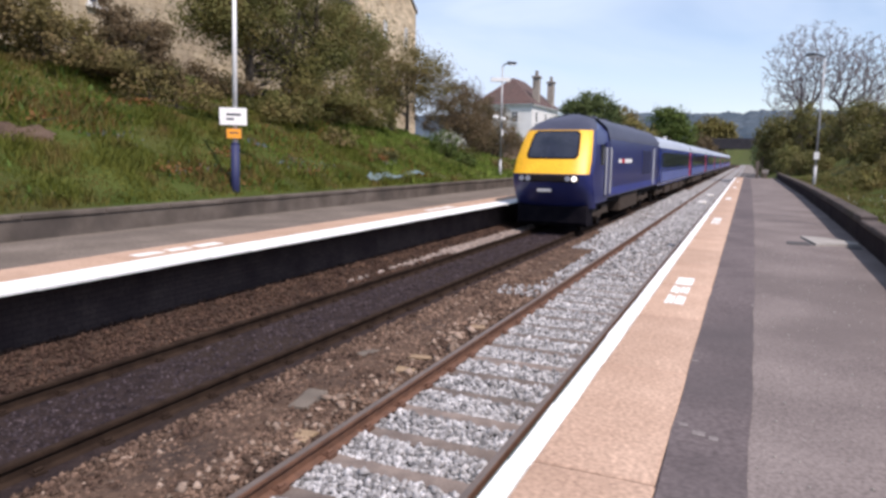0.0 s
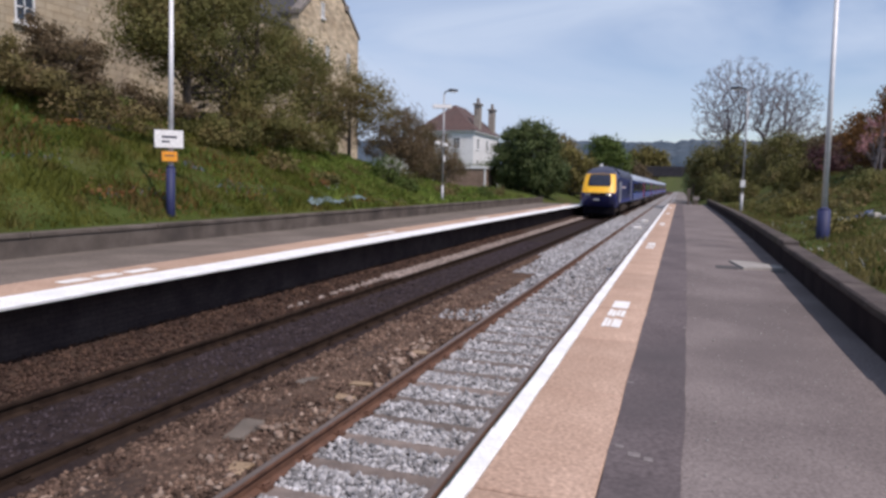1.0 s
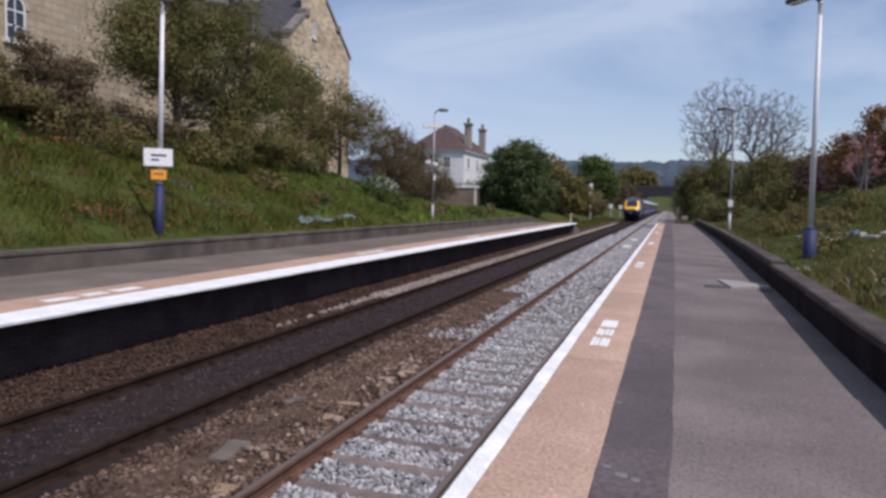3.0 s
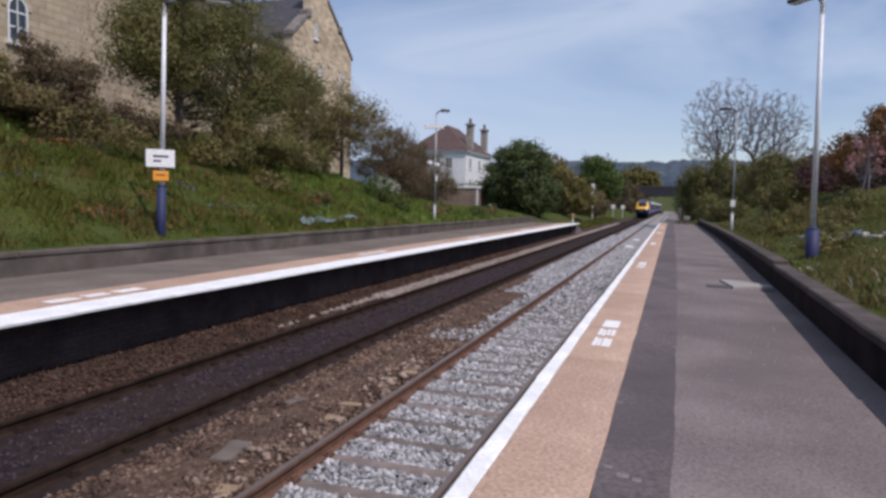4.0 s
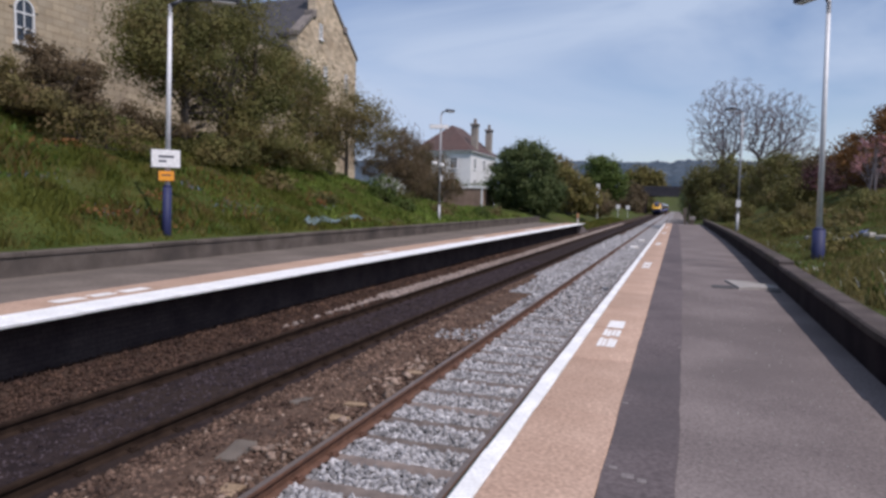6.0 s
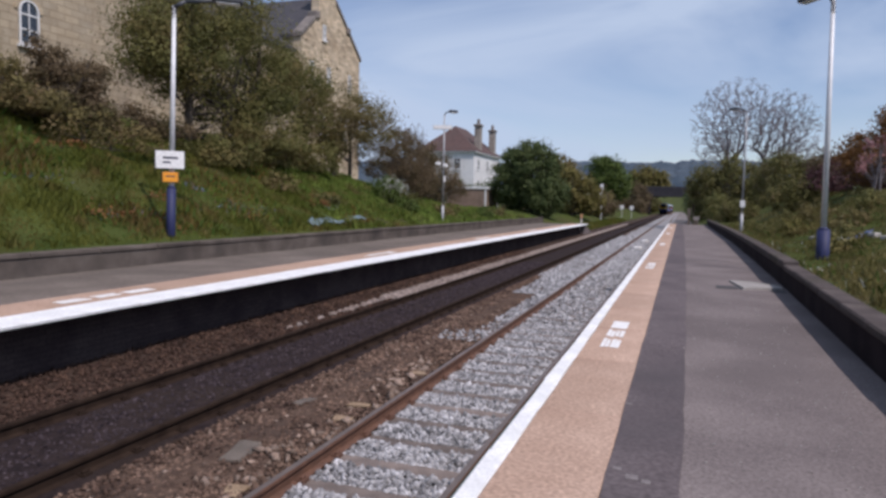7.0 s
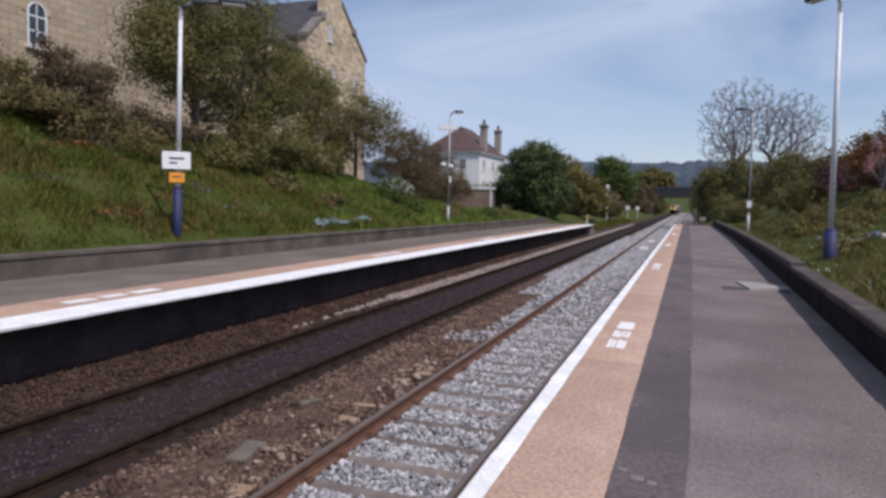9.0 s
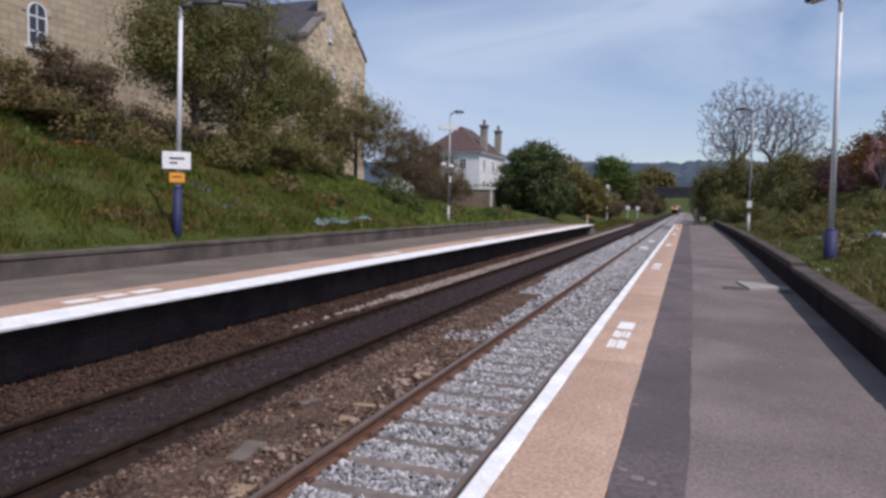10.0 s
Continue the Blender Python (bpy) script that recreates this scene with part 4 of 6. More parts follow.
tree("tree", "brown-green young tree beside the thicket", -14.6, 31.2, [(0, 0, 3.3, 1.9, 2.4, 1.9), (0.3, 2.4, 3.0, 1.7, 2.0, 1.7), (-0.3, -1.6, 2.6, 1.4, 1.8, 1.5)], 110, 210, 0.085, L_OLIVE, ((0, 0), (0.2, 1.2), (0.1, -0.7)), 0.10, seed=2, clump_r=0.62)
tree("shrub", "brown twiggy shrub on the bank", -14.2, 37.5, [(0, 0, 2.5, 1.8, 2.8, 2.1), (-0.4, 3.2, 2.3, 1.6, 2.4, 1.9), (0.6, 1.2, 1.2, 1.5, 3.4, 1.1)], 190, 105, 0.09, L_BROWN, ((0, 0), (0, 1), (0.2, 2.4)), 0.06, "shrub", seed=3, clump_r=0.5, limbs=0.7)
tree("shrub", "brown twiggy shrub on the bank", -14.5, 43.5, [(0, 0, 2.2, 1.8, 3.0, 1.9), (-0.5, 4.2, 2.0, 1.7, 3.0, 1.6), (0.5, 2, 1.0, 1.4, 4.0, 1.0)], 190, 100, 0.095, L_BROWN, ((0, 0), (0, 1.4), (0.2, 2.8)), 0.06, "shrub", seed=4, clump_r=0.5, limbs=0.7)
bare_tree("bare_sapling", "leafless sapling among the shrubs", -15.0, 42.5, [(0, 0, 3.9, 1.3, 1.9, 1.7), (0, 1.6, 3.2, 1.0, 1.4, 1.3)], ((0, 0, 0, 0.2, 2.8), (0, 0.3, 0.2, 1.4, 2.6)), 170, 5, M_BARK_GREY, trunk=0.07, tip=0.012, buds=0.05)
tree("shrub", "brown ragged shrub high on the bank", -15.3, 15.3, [(0, 0, 1.1, 1.2, 1.5, 1.0), (0.1, 0.9, 1.7, 0.7, 0.8, 0.7), (-0.1, -0.5, 1.9, 0.5, 0.5, 0.55), (0.8, -0.2, 0.2, 1.0, 1.6, 0.6)], 95, 150, 0.085, L_BROWN, ((0, 0), (0, -0.6), (0.2, 0.8)), 0.05, "shrub", seed=6, clump_r=0.42, limbs=0.8, shell=0.3)
tree("shrub", "olive-brown shrub high on the bank", -15.2, 12.6, [(0, 0, 0.8, 1.4, 1.5, 0.8), (0.3, -0.6, 1.4, 0.7, 0.9, 0.6), (0.9, 0.6, 0.2, 1.0, 1.2, 0.5)], 90, 140, 0.085, L_OLIVE, ((0, 0), (0.2, 1.0)), 0.05, "shrub", seed=41, clump_r=0.45, limbs=0.7, shell=0.3)
tree("shrub", "olive-brown shrub high on the bank", -15.6, 9.4, [(0, 0, 0.9, 1.6, 2.0, 0.9), (0.2, 1.0, 1.5, 0.8, 0.9, 0.6)], 100, 130, 0.08, L_BROWN, ((0, 0), (0, -0.8)), 0.06, "shrub", seed=7, clump_r=0.5, limbs=0.6)
tree("bramble", "brown bramble at the thicket's edge", -14.9, 17.7, [(0, 0, 0.35, 0.9, 1.2, 0.5), (0.3, 1.6, 0.3, 0.9, 1.0, 0.45)], 46, 70, 0.085, L_BROWN, ((0, 0), (0, 1)), 0.03, "bramble", seed=8, clump_r=0.32, limbs=0.9)
tree("bramble", "dark bramble under the thicket", -13.5, 20.6, [(0, 0, 0.5, 1.1, 1.5, 0.65)], 60, 80, 0.10, L_DARK, ((0, 0), (0, 1)), 0.03, "bramble", seed=88, clump_r=0.4)
tree("bramble", "dark bramble under the thicket", -13.9, 24.6, [(0, 0, 0.7, 1.4, 2.2, 0.9), (0.2, 2.6, 0.6, 1.2, 2.0, 0.7)], 110, 80, 0.10, L_DARK, ((0, 0), (0, 1)), 0.03, "bramble", seed=9, clump_r=0.42)
tree("bramble", "olive bramble on the grass bank", -13.6, 14.6, [(0, 0, 0.5, 1.0, 1.5, 0.6), (0.4, 1.5, 0.3, 0.7, 1.0, 0.4)], 34, 60, 0.09, L_OLIVE, ((0, 0), (0, 1)), 0.03, "bramble", seed=18, clump_r=0.4, limbs=0.6)
for i, (x, y, sz) in enumerate(((-13.3, 13.6, 0.42), (-11.2, 14.9, 0.30), (-10.9, 22.8, 0.42), (-10.4, 12.2, 0.34), (-11.6, 24.3, 0.5), (-10.2, 17.6, 0.28), (-12.4, 10.2, 0.36))):
    tree("dock_clump", "clump of rusty brown dock in the bank grass", x, y, [(0, 0, sz * 0.3, sz * 1.2, sz * 2.2, sz * 0.4)], 16, 12, 0.07, L_DOCK, ((0, 0),), 0.015, "weeds", seed=140 + i, clump_r=0.22, group="dock clumps on the bank")
tree("flowering_bush", "small bush with white blossom on the bank", -11.9, 31.6, [(0, 0, 0.75, 0.8, 1.2, 0.7)], 60, 40, 0.085, L_GREEN, ((0, 0), (0.1, 0.4)), 0.03, "bush", seed=10, clump_r=0.3)
tree("blossom_spray", "white blossom spray over a small bush", -11.7, 32.2, [(0, 0, 1.05, 0.6, 0.9, 0.4)], 40, 16, 0.08, L_WHITE, ((0, 0),), 0.02, "bush", seed=11, clump_r=0.22)
for i, (x, y, s) in enumerate(((-12.0, 22.2, 0.5), (-11.2, 24.0, 0.4), (-10.6, 31.5, 0.45), (-10.4, 37.0, 0.55), (-11.8, 34.0, 0.6), (-10.0, 44.0, 0.6), (-10.6, 49.0, 0.6))):
    tree("weed_clump", "clump of rank weeds on the grass bank", x, y, [(0, 0, s * 0.7, s * 1.2, s * 1.6, s * 0.8)], 26, 34, 0.10, (L_OLIVE, L_OLIVEG, L_GREEN)[i % 3], ((0, 0),), 0.02, "weeds", seed=30 + i, clump_r=0.3, group="weed clumps on the bank")

# beyond the platforms, left of the line
tree("tree", "dense dark evergreen tree beyond the platform", -14.0, 75.0, [(0, 0, 4.6, 3.4, 3.4, 3.6), (2.2, -0.6, 2.6, 2.3, 2.6, 2.2), (-2.4, 0.4, 3.6, 2.2, 2.6, 2.6), (0.4, -0.4, 6.4, 2.2, 2.2, 2.0)], 380, 70, 0.24, L_DEEP, ((0, 0), (1, 0.3)), 0.25, seed=12, clump_r=0.85, base_z=1.1, shell=0.6)
tree("tree", "yellow-green tree beyond the platform", -11.6, 92.0, [(0, 0, 3.6, 2.6, 2.8, 3.0), (2.2, 2, 2.4, 2.0, 2.4, 2.2), (-2.0, 2, 5.0, 2.2, 2.4, 2.4)], 190, 40, 0.30, L_YELLOW, ((0, 0),), 0.2, seed=13, clump_r=0.9, base_z=1.0)
tree("tree", "yellow-green tree beyond the platform", -14.8, 98.0, [(0, 0, 5.2, 3.0, 3.0, 3.2), (1.5, 1, 3.0, 2.6, 2.6, 2.4)], 170, 40, 0.32, L_OLIVE, ((0, 0),), 0.22, seed=14, clump_r=1.0, base_z=1.2)
tree("shrub", "brown scrub beside the line", -9.6, 112.0, [(0, 0, 1.8, 2.0, 4.0, 1.8), (-1.5, 6, 2.2, 2.2, 4.0, 2.2)], 140, 36, 0.30, L_BROWN, ((0, 0), (0, 4)), 0.08, "shrub", seed=15, clump_r=0.8, base_z=0.6)
tree("shrub", "olive scrub beside the line", -12.4, 136.0, [(0, 0, 2.2, 2.4, 5.0, 2.3), (-1.0, 9, 2.6, 2.4, 5.0, 2.8)], 150, 34, 0.36, L_OLIVE, ((0, 0), (0, 6)), 0.1, "shrub", seed=16, clump_r=1.0, base_z=0.4)
tree("tree", "round green tree near the bridge", -16.5, 178.0, [(0, 0, 9.0, 4.2, 4.2, 4.8), (2.8, 3, 6.5, 3.6, 3.6, 4.0)], 230, 34, 0.55, L_GREEN, ((0, 0),), 0.35, seed=17, clump_r=1.5, base_z=1.5)
tree("tree", "olive-green tree beyond the bridge", -11.0, 262.0, [(0, 0, 9.2, 5.4, 5.4, 5.6), (5.4, 2, 8.5, 3.9, 4.1, 4.6)], 240, 34, 0.7, L_YELLOW, ((0, 0),), 0.4, seed=19, clump_r=1.8, base_z=2.4)
tree("shrub", "brown leafless scrub against the bridge abutment", -11.8, 226.0, [(0, 0, 5.0, 4.6, 6.0, 4.8), (-4.5, -8, 3.4, 3.4, 6.0, 3.2), (2.2, -12, 1.8, 2.0, 6.0, 1.9)], 230, 34, 0.5, L_BROWN, ((0, 0), (-3, -6)), 0.16, "shrub", seed=20, clump_r=1.3, base_z=0.4)

tree("hedge", "green garden hedge below a white house", -26.5, 85.0, [(0, 0, 1.7, 3.6, 1.6, 1.7), (5.6, 0, 1.5, 3.4, 1.6, 1.5), (-4, 0, 1.6, 2.5, 1.6, 1.6)], 200, 60, 0.2, L_GREEN, ((0, 0), (4, 0)), 0.08, "hedge", seed=90, clump_r=0.7, base_z=2.0)
tree("shrub", "dark scrub beyond the bridge", -9.4, 300.0, [(0, 0, 2.8, 3.4, 12.0, 3.0)], 120, 34, 0.8, L_OLIVEG, ((0, 0),), 0.12, "shrub", seed=91, clump_r=1.6, base_z=0.2)
tree("shrub", "dark scrub beyond the bridge", 13.5, 290.0, [(0, 0, 3.8, 4.2, 12.0, 4.0), (2, 28, 4.6, 5, 12, 4.6)], 160, 34, 0.8, L_OLIVEG, ((0, 0),), 0.12, "shrub", seed=92, clump_r=1.6, base_z=0.2)

# right of the line
tree("tree", "dark green spreading bush beyond the platform", 8.0, 84.0, [(0, 0, 3.9, 3.2, 3.8, 3.3), (-2.6, 3, 3.6, 2.0, 3.4, 3.0), (3.2, -1, 3.0, 2.6, 3.0, 2.8)], 330, 60, 0.25, L_OLIVEG, ((0, 0), (1, 0), (-2, 1)), 0.16, seed=21, clump_r=0.85, base_z=1.0, shell=0.55)
tree("tree", "olive-green bush beside a lamp post", 11.0, 66.0, [(0, 0, 3.0, 2.5, 2.8, 2.6), (2.6, 1, 2.8, 1.9, 2.2, 2.3)], 250, 60, 0.19, L_OLIVEG, ((0, 0), (1, 0)), 0.12, seed=22, clump_r=0.7, base_z=1.7, shell=0.5)
tree("shrub", "low olive-green shrub on the verge", 6.9, 58.0, [(0, 0, 0.9, 1.3, 2.6, 0.9), (-0.6, 4.5, 0.8, 1.0, 2.4, 0.8)], 110, 40, 0.17, L_OLIVEG, ((0, 0),), 0.05, "shrub", seed=23, clump_r=0.5, base_z=1.25)
tree("shrub", "olive-green shrub on the verge", 9.2, 47.0, [(0, 0, 0.9, 1.8, 2.2, 0.9)], 110, 44, 0.15, L_OLIVEG, ((0, 0),), 0.05, "shrub", seed=24, clump_r=0.5)
tree("shrub", "olive shrub on the verge", 6.0, 72.0, [(0, 0, 1.5, 1.1, 4.0, 1.5)], 120, 38, 0.2, L_DARK, ((0, 0),), 0.05, "shrub", seed=25, clump_r=0.6, base_z=0.8)
tree("shrub", "dark scrub beside the line near the bridge", 5.6, 120.0, [(0, 0, 3.0, 2.2, 9.0, 3.0), (0.6, 22, 3.4, 2.4, 9.0, 3.4)], 200, 34, 0.4, L_DEEP, ((0, 0), (0, 12)), 0.12, "shrub", seed=26, clump_r=1.1, base_z=0.2)
bare_tree("bare_tree", "tall leafless tree with a broad rounded crown", 10.4, 92.0, [(-1.8, 0, 12.4, 5.5, 4.8, 5.0), (3.9, 0.5, 10.9, 4.2, 4.4, 5.0), (-3.8, 0, 8.6, 3.2, 3.2, 2.4), (4.9, 0, 7.6, 3.0, 3.2, 2.8)], ((-2.2, 0, -2.8, 0, 11.0), (-1.0, 0.3, -0.9, 0.4, 12.4), (0.0, 0, 2.4, 0.4, 11.5), (1.4, 0.5, 4.6, 0.3, 9.0)), 3000, 7, M_BARK_GREY, base_z=1.5, trunk=0.27, tip=0.024, buds=0.15, per=2)
tree("copper_tree", "dark copper-leaved tree on rising ground", 13.9, 40.0, [(0.0, 0, 2.6, 2.2, 2.4, 2.0), (1.8, 0, 2.9, 1.8, 2.0, 2.2), (-2.2, 0.5, 1.4, 1.4, 2.0, 1.3)], 180, 130, 0.14, L_COPPER, ((0, 0), (0.8, 0)), 0.14, seed=27, clump_r=0.6)
tree("purple_shrub", "dark purple-leaved shrub on rising ground", 14.0, 44.0, [(0, 0, 1.1, 2.4, 2.0, 1.2), (-2.6, 1.5, 0.8, 1.6, 2.0, 1.0), (2.4, -1.5, 1.2, 1.8, 1.8, 1.2)], 150, 66, 0.13, L_PURPLE, ((0, 0), (1, 0)), 0.07, "shrub", seed=28, clump_r=0.5)
tree("blossom_tree", "small cherry tree in pink blossom", 11.0, 36.5, [(0, 0, 2.2, 0.8, 0.9, 0.7), (0.6, -0.3, 1.6, 0.7, 0.8, 0.6), (-0.4, 0, 1.5, 0.4, 0.6, 0.5)], 34, 26, 0.10, L_PINK, ((0, 0), (0.3, 0)), 0.06, seed=29, clump_r=0.2, limbs=1.0, bark=M_BARK_GREY)
tree("shrub", "brownish hedge behind the lamp post", 11.8, 50.0, [(0, 0, 1.5, 1.4, 3.0, 1.4), (2.4, -1, 1.8, 1.8, 2.4, 1.7)], 150, 60, 0.16, L_BROWN, ((0, 0),), 0.06, "shrub", seed=40, clump_r=0.55)
for i, (x, y, s) in enumerate(((7.4, 24.0, 0.45), (8.2, 27.5, 0.6), (7.0, 30.5, 0.5), (9.4, 31.0, 0.6), (6.4, 33.5, 0.45), (8.4, 35.0, 0.6), (6.6, 21.0, 0.35), (6.2, 42.0, 0.5), (7.6, 40.0, 0.6))):
    tree("weed_clump", "clump of rank weeds on the verge", x, y, [(0, 0, s * 0.6, s * 1.3, s * 1.6, s * 0.75)], 26, 34, 0.10, (L_OLIVEG, L_OLIVE, L_YELLOW, L_DARK)[i % 4], ((0, 0),), 0.02, "weeds", seed=50 + i, clump_r=0.3, group="weed clumps on the verge")


# ---- grass, weeds and flowers ----
def blades(name, x0, x1, y0, y1, n, height, width, material, label, seed, skew=1.4, patch=0.0):
    rng = np.random.default_rng(seed)
    x = rng.uniform(x0, x1, n)
    y = y0 + (y1 - y0) * rng.random(n) ** skew
    if patch:
        keep = (np.sin(x * 1.3 + y * 0.55) + np.sin(y * 1.1 - x * 0.6) + rng.normal(0, 0.35, n)) > patch
        x, y = x[keep], y[keep]
        n = len(x)
    z = ground_height(x, y) - 0.01
    tuft = 0.65 + 0.5 * np.sin(x * 2.1 + 1.3 * y) * np.sin(y * 1.7 - x)
    h = height * rng.uniform(0.5, 1.3, n) * tuft
    a = rng.uniform(0, 6.28, n)
    w = width * rng.uniform(0.6, 1.4, n) * (0.8 + 0.5 * (y - y0) / (y1 - y0))
    dx, dy = np.cos(a), np.sin(a)
    lx, ly = rng.normal(0, 0.35, n) * h, rng.normal(0, 0.35, n) * h
    p = np.stack([x, y, z], 1)
    side = np.stack([dx * w, dy * w, np.zeros(n)], 1)
    mid = p + np.stack([lx * 0.35, ly * 0.35, h * 0.6], 1)
    tip = p + np.stack([lx, ly, h], 1)
    v = np.stack([p - side, p + side, mid + side * 0.7, tip, mid - side * 0.7], 1).reshape(-1, 3)
    k = 5 * np.arange(n)[:, None]
    f = (np.array([0, 1, 2, 3, 4]) + k)
    tagged(link(name, mesh_from(name, v, f), material), label, "grass", kind="stuff")


blades("bank_grass", -15.5, -9.3, 4.5, 30, 62000, 0.24, 0.017, L_GRASS, "long tufted grass on the cutting bank", 61)
blades("bank_grass", -14.5, -9.3, 23, 58, 20000, 0.30, 0.028, L_FRESH, "long tufted grass on the cutting bank", 62)
blades("bank_weeds", -15.0, -9.4, 4.5, 45, 7000, 0.30, 0.05, L_WEED, "broad-leaved weeds in the bank grass", 63, patch=0.2)
blades("dry_grass", -15.5, -9.4, 4.5, 45, 20000, 0.28, 0.02, L_STRAW, "dry yellowish grass on the bank", 64, patch=0.5)
blades("bluebells", -12.0, -11.3, 8, 17, 2200, 0.18, 0.03, L_BLUE, "hazy blue bluebell patches on the bank", 65, patch=0.75, skew=1.0)
blades("bluebells", -10.9, -10.2, 12, 24, 2000, 0.18, 0.03, L_BLUE, "hazy blue bluebell patches on the bank", 72, patch=0.9, skew=1.0)
blades("dead_stalks", -13.5, -9.5, 5, 26, 9000, 0.34, 0.012, L_DOCK, "rust-brown dead stalks in the bank grass", 73, patch=0.75)
blades("fresh_grass", -14.3, -9.5, 17, 42, 15000, 0.26, 0.022, L_FRESH, "fresh green grass below the thicket, tinted brighter for sun", 74, patch=0.35)
blades("fresh_grass", -14.5, -11.4, 26, 39, 11000, 0.30, 0.026, L_FRESH, "fresh green grass beside the thicket, tinted brighter for sun", 75, skew=1.0)
blades("verge_grass", 4.95, 10.5, 5.5, 45, 30000, 0.17, 0.016, L_VERGE, "rough grass on the verge behind the wall", 66)
blades("verge_weeds", 5.0, 10.5, 8, 50, 3000, 0.22, 0.045, L_WEED, "broad-leaved weeds on the verge", 67, patch=0.4)
blades("dry_verge_grass", 4.9, 12.5, 5.5, 55, 34000, 0.20, 0.022, L_STRAW, "dry straw-coloured grass on the verge", 71, patch=0.1)

blades("verge_flowers", 5.0, 8.5, 7, 24, 620, 0.26, 0.017, L_WHITE, "scattered white flowers on the verge", 68, patch=0.6)
blades("line_grass", -9.0, -5.9, 58.5, 130, 9000, 0.35, 0.06, L_GRASS, "grass beside the line past the platform", 69)


# ---- the stone buildings above the bank ----
def window(parent, x, y, z, w, h, arched=False, bars=2, face="x", sill=True):
    """A sash window in a wall that faces +x (or -y): glass set back in a white frame."""
    def put(name, bm, m, par, label=""):
        ob = part(name, bm, m, par, label)
        ob.matrix_basis = pose(x, y, z) if face == "x" else pose(x, y, z, 0, 0, -90)
        return ob

    pts = [(-w / 2, 0), (w / 2, 0), (w / 2, h)]
    if arched:
        pts = [(-w / 2, 0), (w / 2, 0)] + [(w / 2 * math.cos(a), h - w / 2 + w / 2 * math.sin(a)) for a in np.linspace(0, math.pi, 9)]
    else:
        pts += [(-w / 2, h)]
    bm = bmesh.new()
    prism_x(bm, pts, -0.02, 0.015)
    glass = put("window", bm, M_GLASS, parent, "dark sash window with white bars")
    fr = bmesh.new()
    t = 0.07
    n = len(pts)
    cy, cz = 0, h / 2
    for i in range(n):
        (a0, b0), (a1, b1) = pts[i], pts[(i + 1) % n]
        k0, k1 = (1 - 2 * t / w), (1 - 2 * t / h)
        q = [(a0, b0), (a1, b1), (a1 * k0, cz + (b1 - cz) * k1), (a0 * k0, cz + (b0 - cz) * k1)]
        va = [fr.verts.new((0.0, yy, zz)) for yy, zz in q]
        vb = [fr.verts.new((0.07, yy, zz)) for yy, zz in q]
        for j in range(4):
            fr.faces.new((va[j], va[(j + 1) % 4], vb[(j + 1) % 4], vb[j]))
        fr.faces.new(vb)
    for k in range(1, bars + 1):
        box(fr, 0.0, -w / 2 + t, h * k / (bars + 1) - 0.03, 0.05, w / 2 - t, h * k / (bars + 1) + 0.03)
    box(fr, 0.0, -0.02, t, 0.045, 0.02, h - t)
    f = part("frame", fr, M_FRAME, glass)
    if sill:
        f = part("sill", boxed(0.0, -w / 2 - 0.08, -0.12, 0.14, w / 2 + 0.08, 0.0), M_FRAME, glass)
    return glass


def stone_house():
    t = thing("stone_building", "tall honey-coloured stone building with arched windows", "building", pose(-22, 20, 4.0))
    part("wall", boxed(-12, -26, -2.0, 0, 5.6, 9.6), M_BATH, t, "coursed honey stone wall")
    bm = bmesh.new()
    prism_y(bm, [(0.5, 9.5), (0.5, 9.75), (-6, 13.4), (-12.5, 9.75), (-12.5, 9.5)], -26.2, 5.8)
    part("roof", bm, M_SLATE, t, "grey slate roof")
    bm = boxed(0, -26, 9.1, 0.22, 5.6, 9.48)
    part("cornice", bm, M_BATH, t)
    part("link_wall", boxed(-8, 5.62, -2.0, -0.5, 19.7, 8.5), M_BATH, t)
    bm = bmesh.new()
    prism_y(bm, [(-0.3, 8.4), (-0.3, 8.6), (-4.2, 11.5), (-8.2, 8.6), (-8.2, 8.4)], 5.64, 19.7)
    part("link_roof", bm, M_SLATE, t, "lower grey slate roof")
    for y in (-15.2, -7.8, -0.25):
        window(t, 0.0, y, 4.35, 0.86, 1.75, arched=True)
        window(t, 0.0, y, 0.6, 0.9, 1.7, arched=False)
    for y in (-15.2, -7.8, -0.25):
        s = bmesh.new()
        for k in range(9):
            a0, a1 = math.pi * k / 9, math.pi * (k + 1) / 9
            q = [(r * math.cos(a), 5.67 + r * math.sin(a)) for r, a in ((0.46, a0), (0.62, a0), (0.62, a1), (0.46, a1))]
            prism_x(s, [(y + yy, zz) for yy, zz in q], 0.0, 0.05)
        part("window_arch", s, M_BATH_Y, t)
    return t


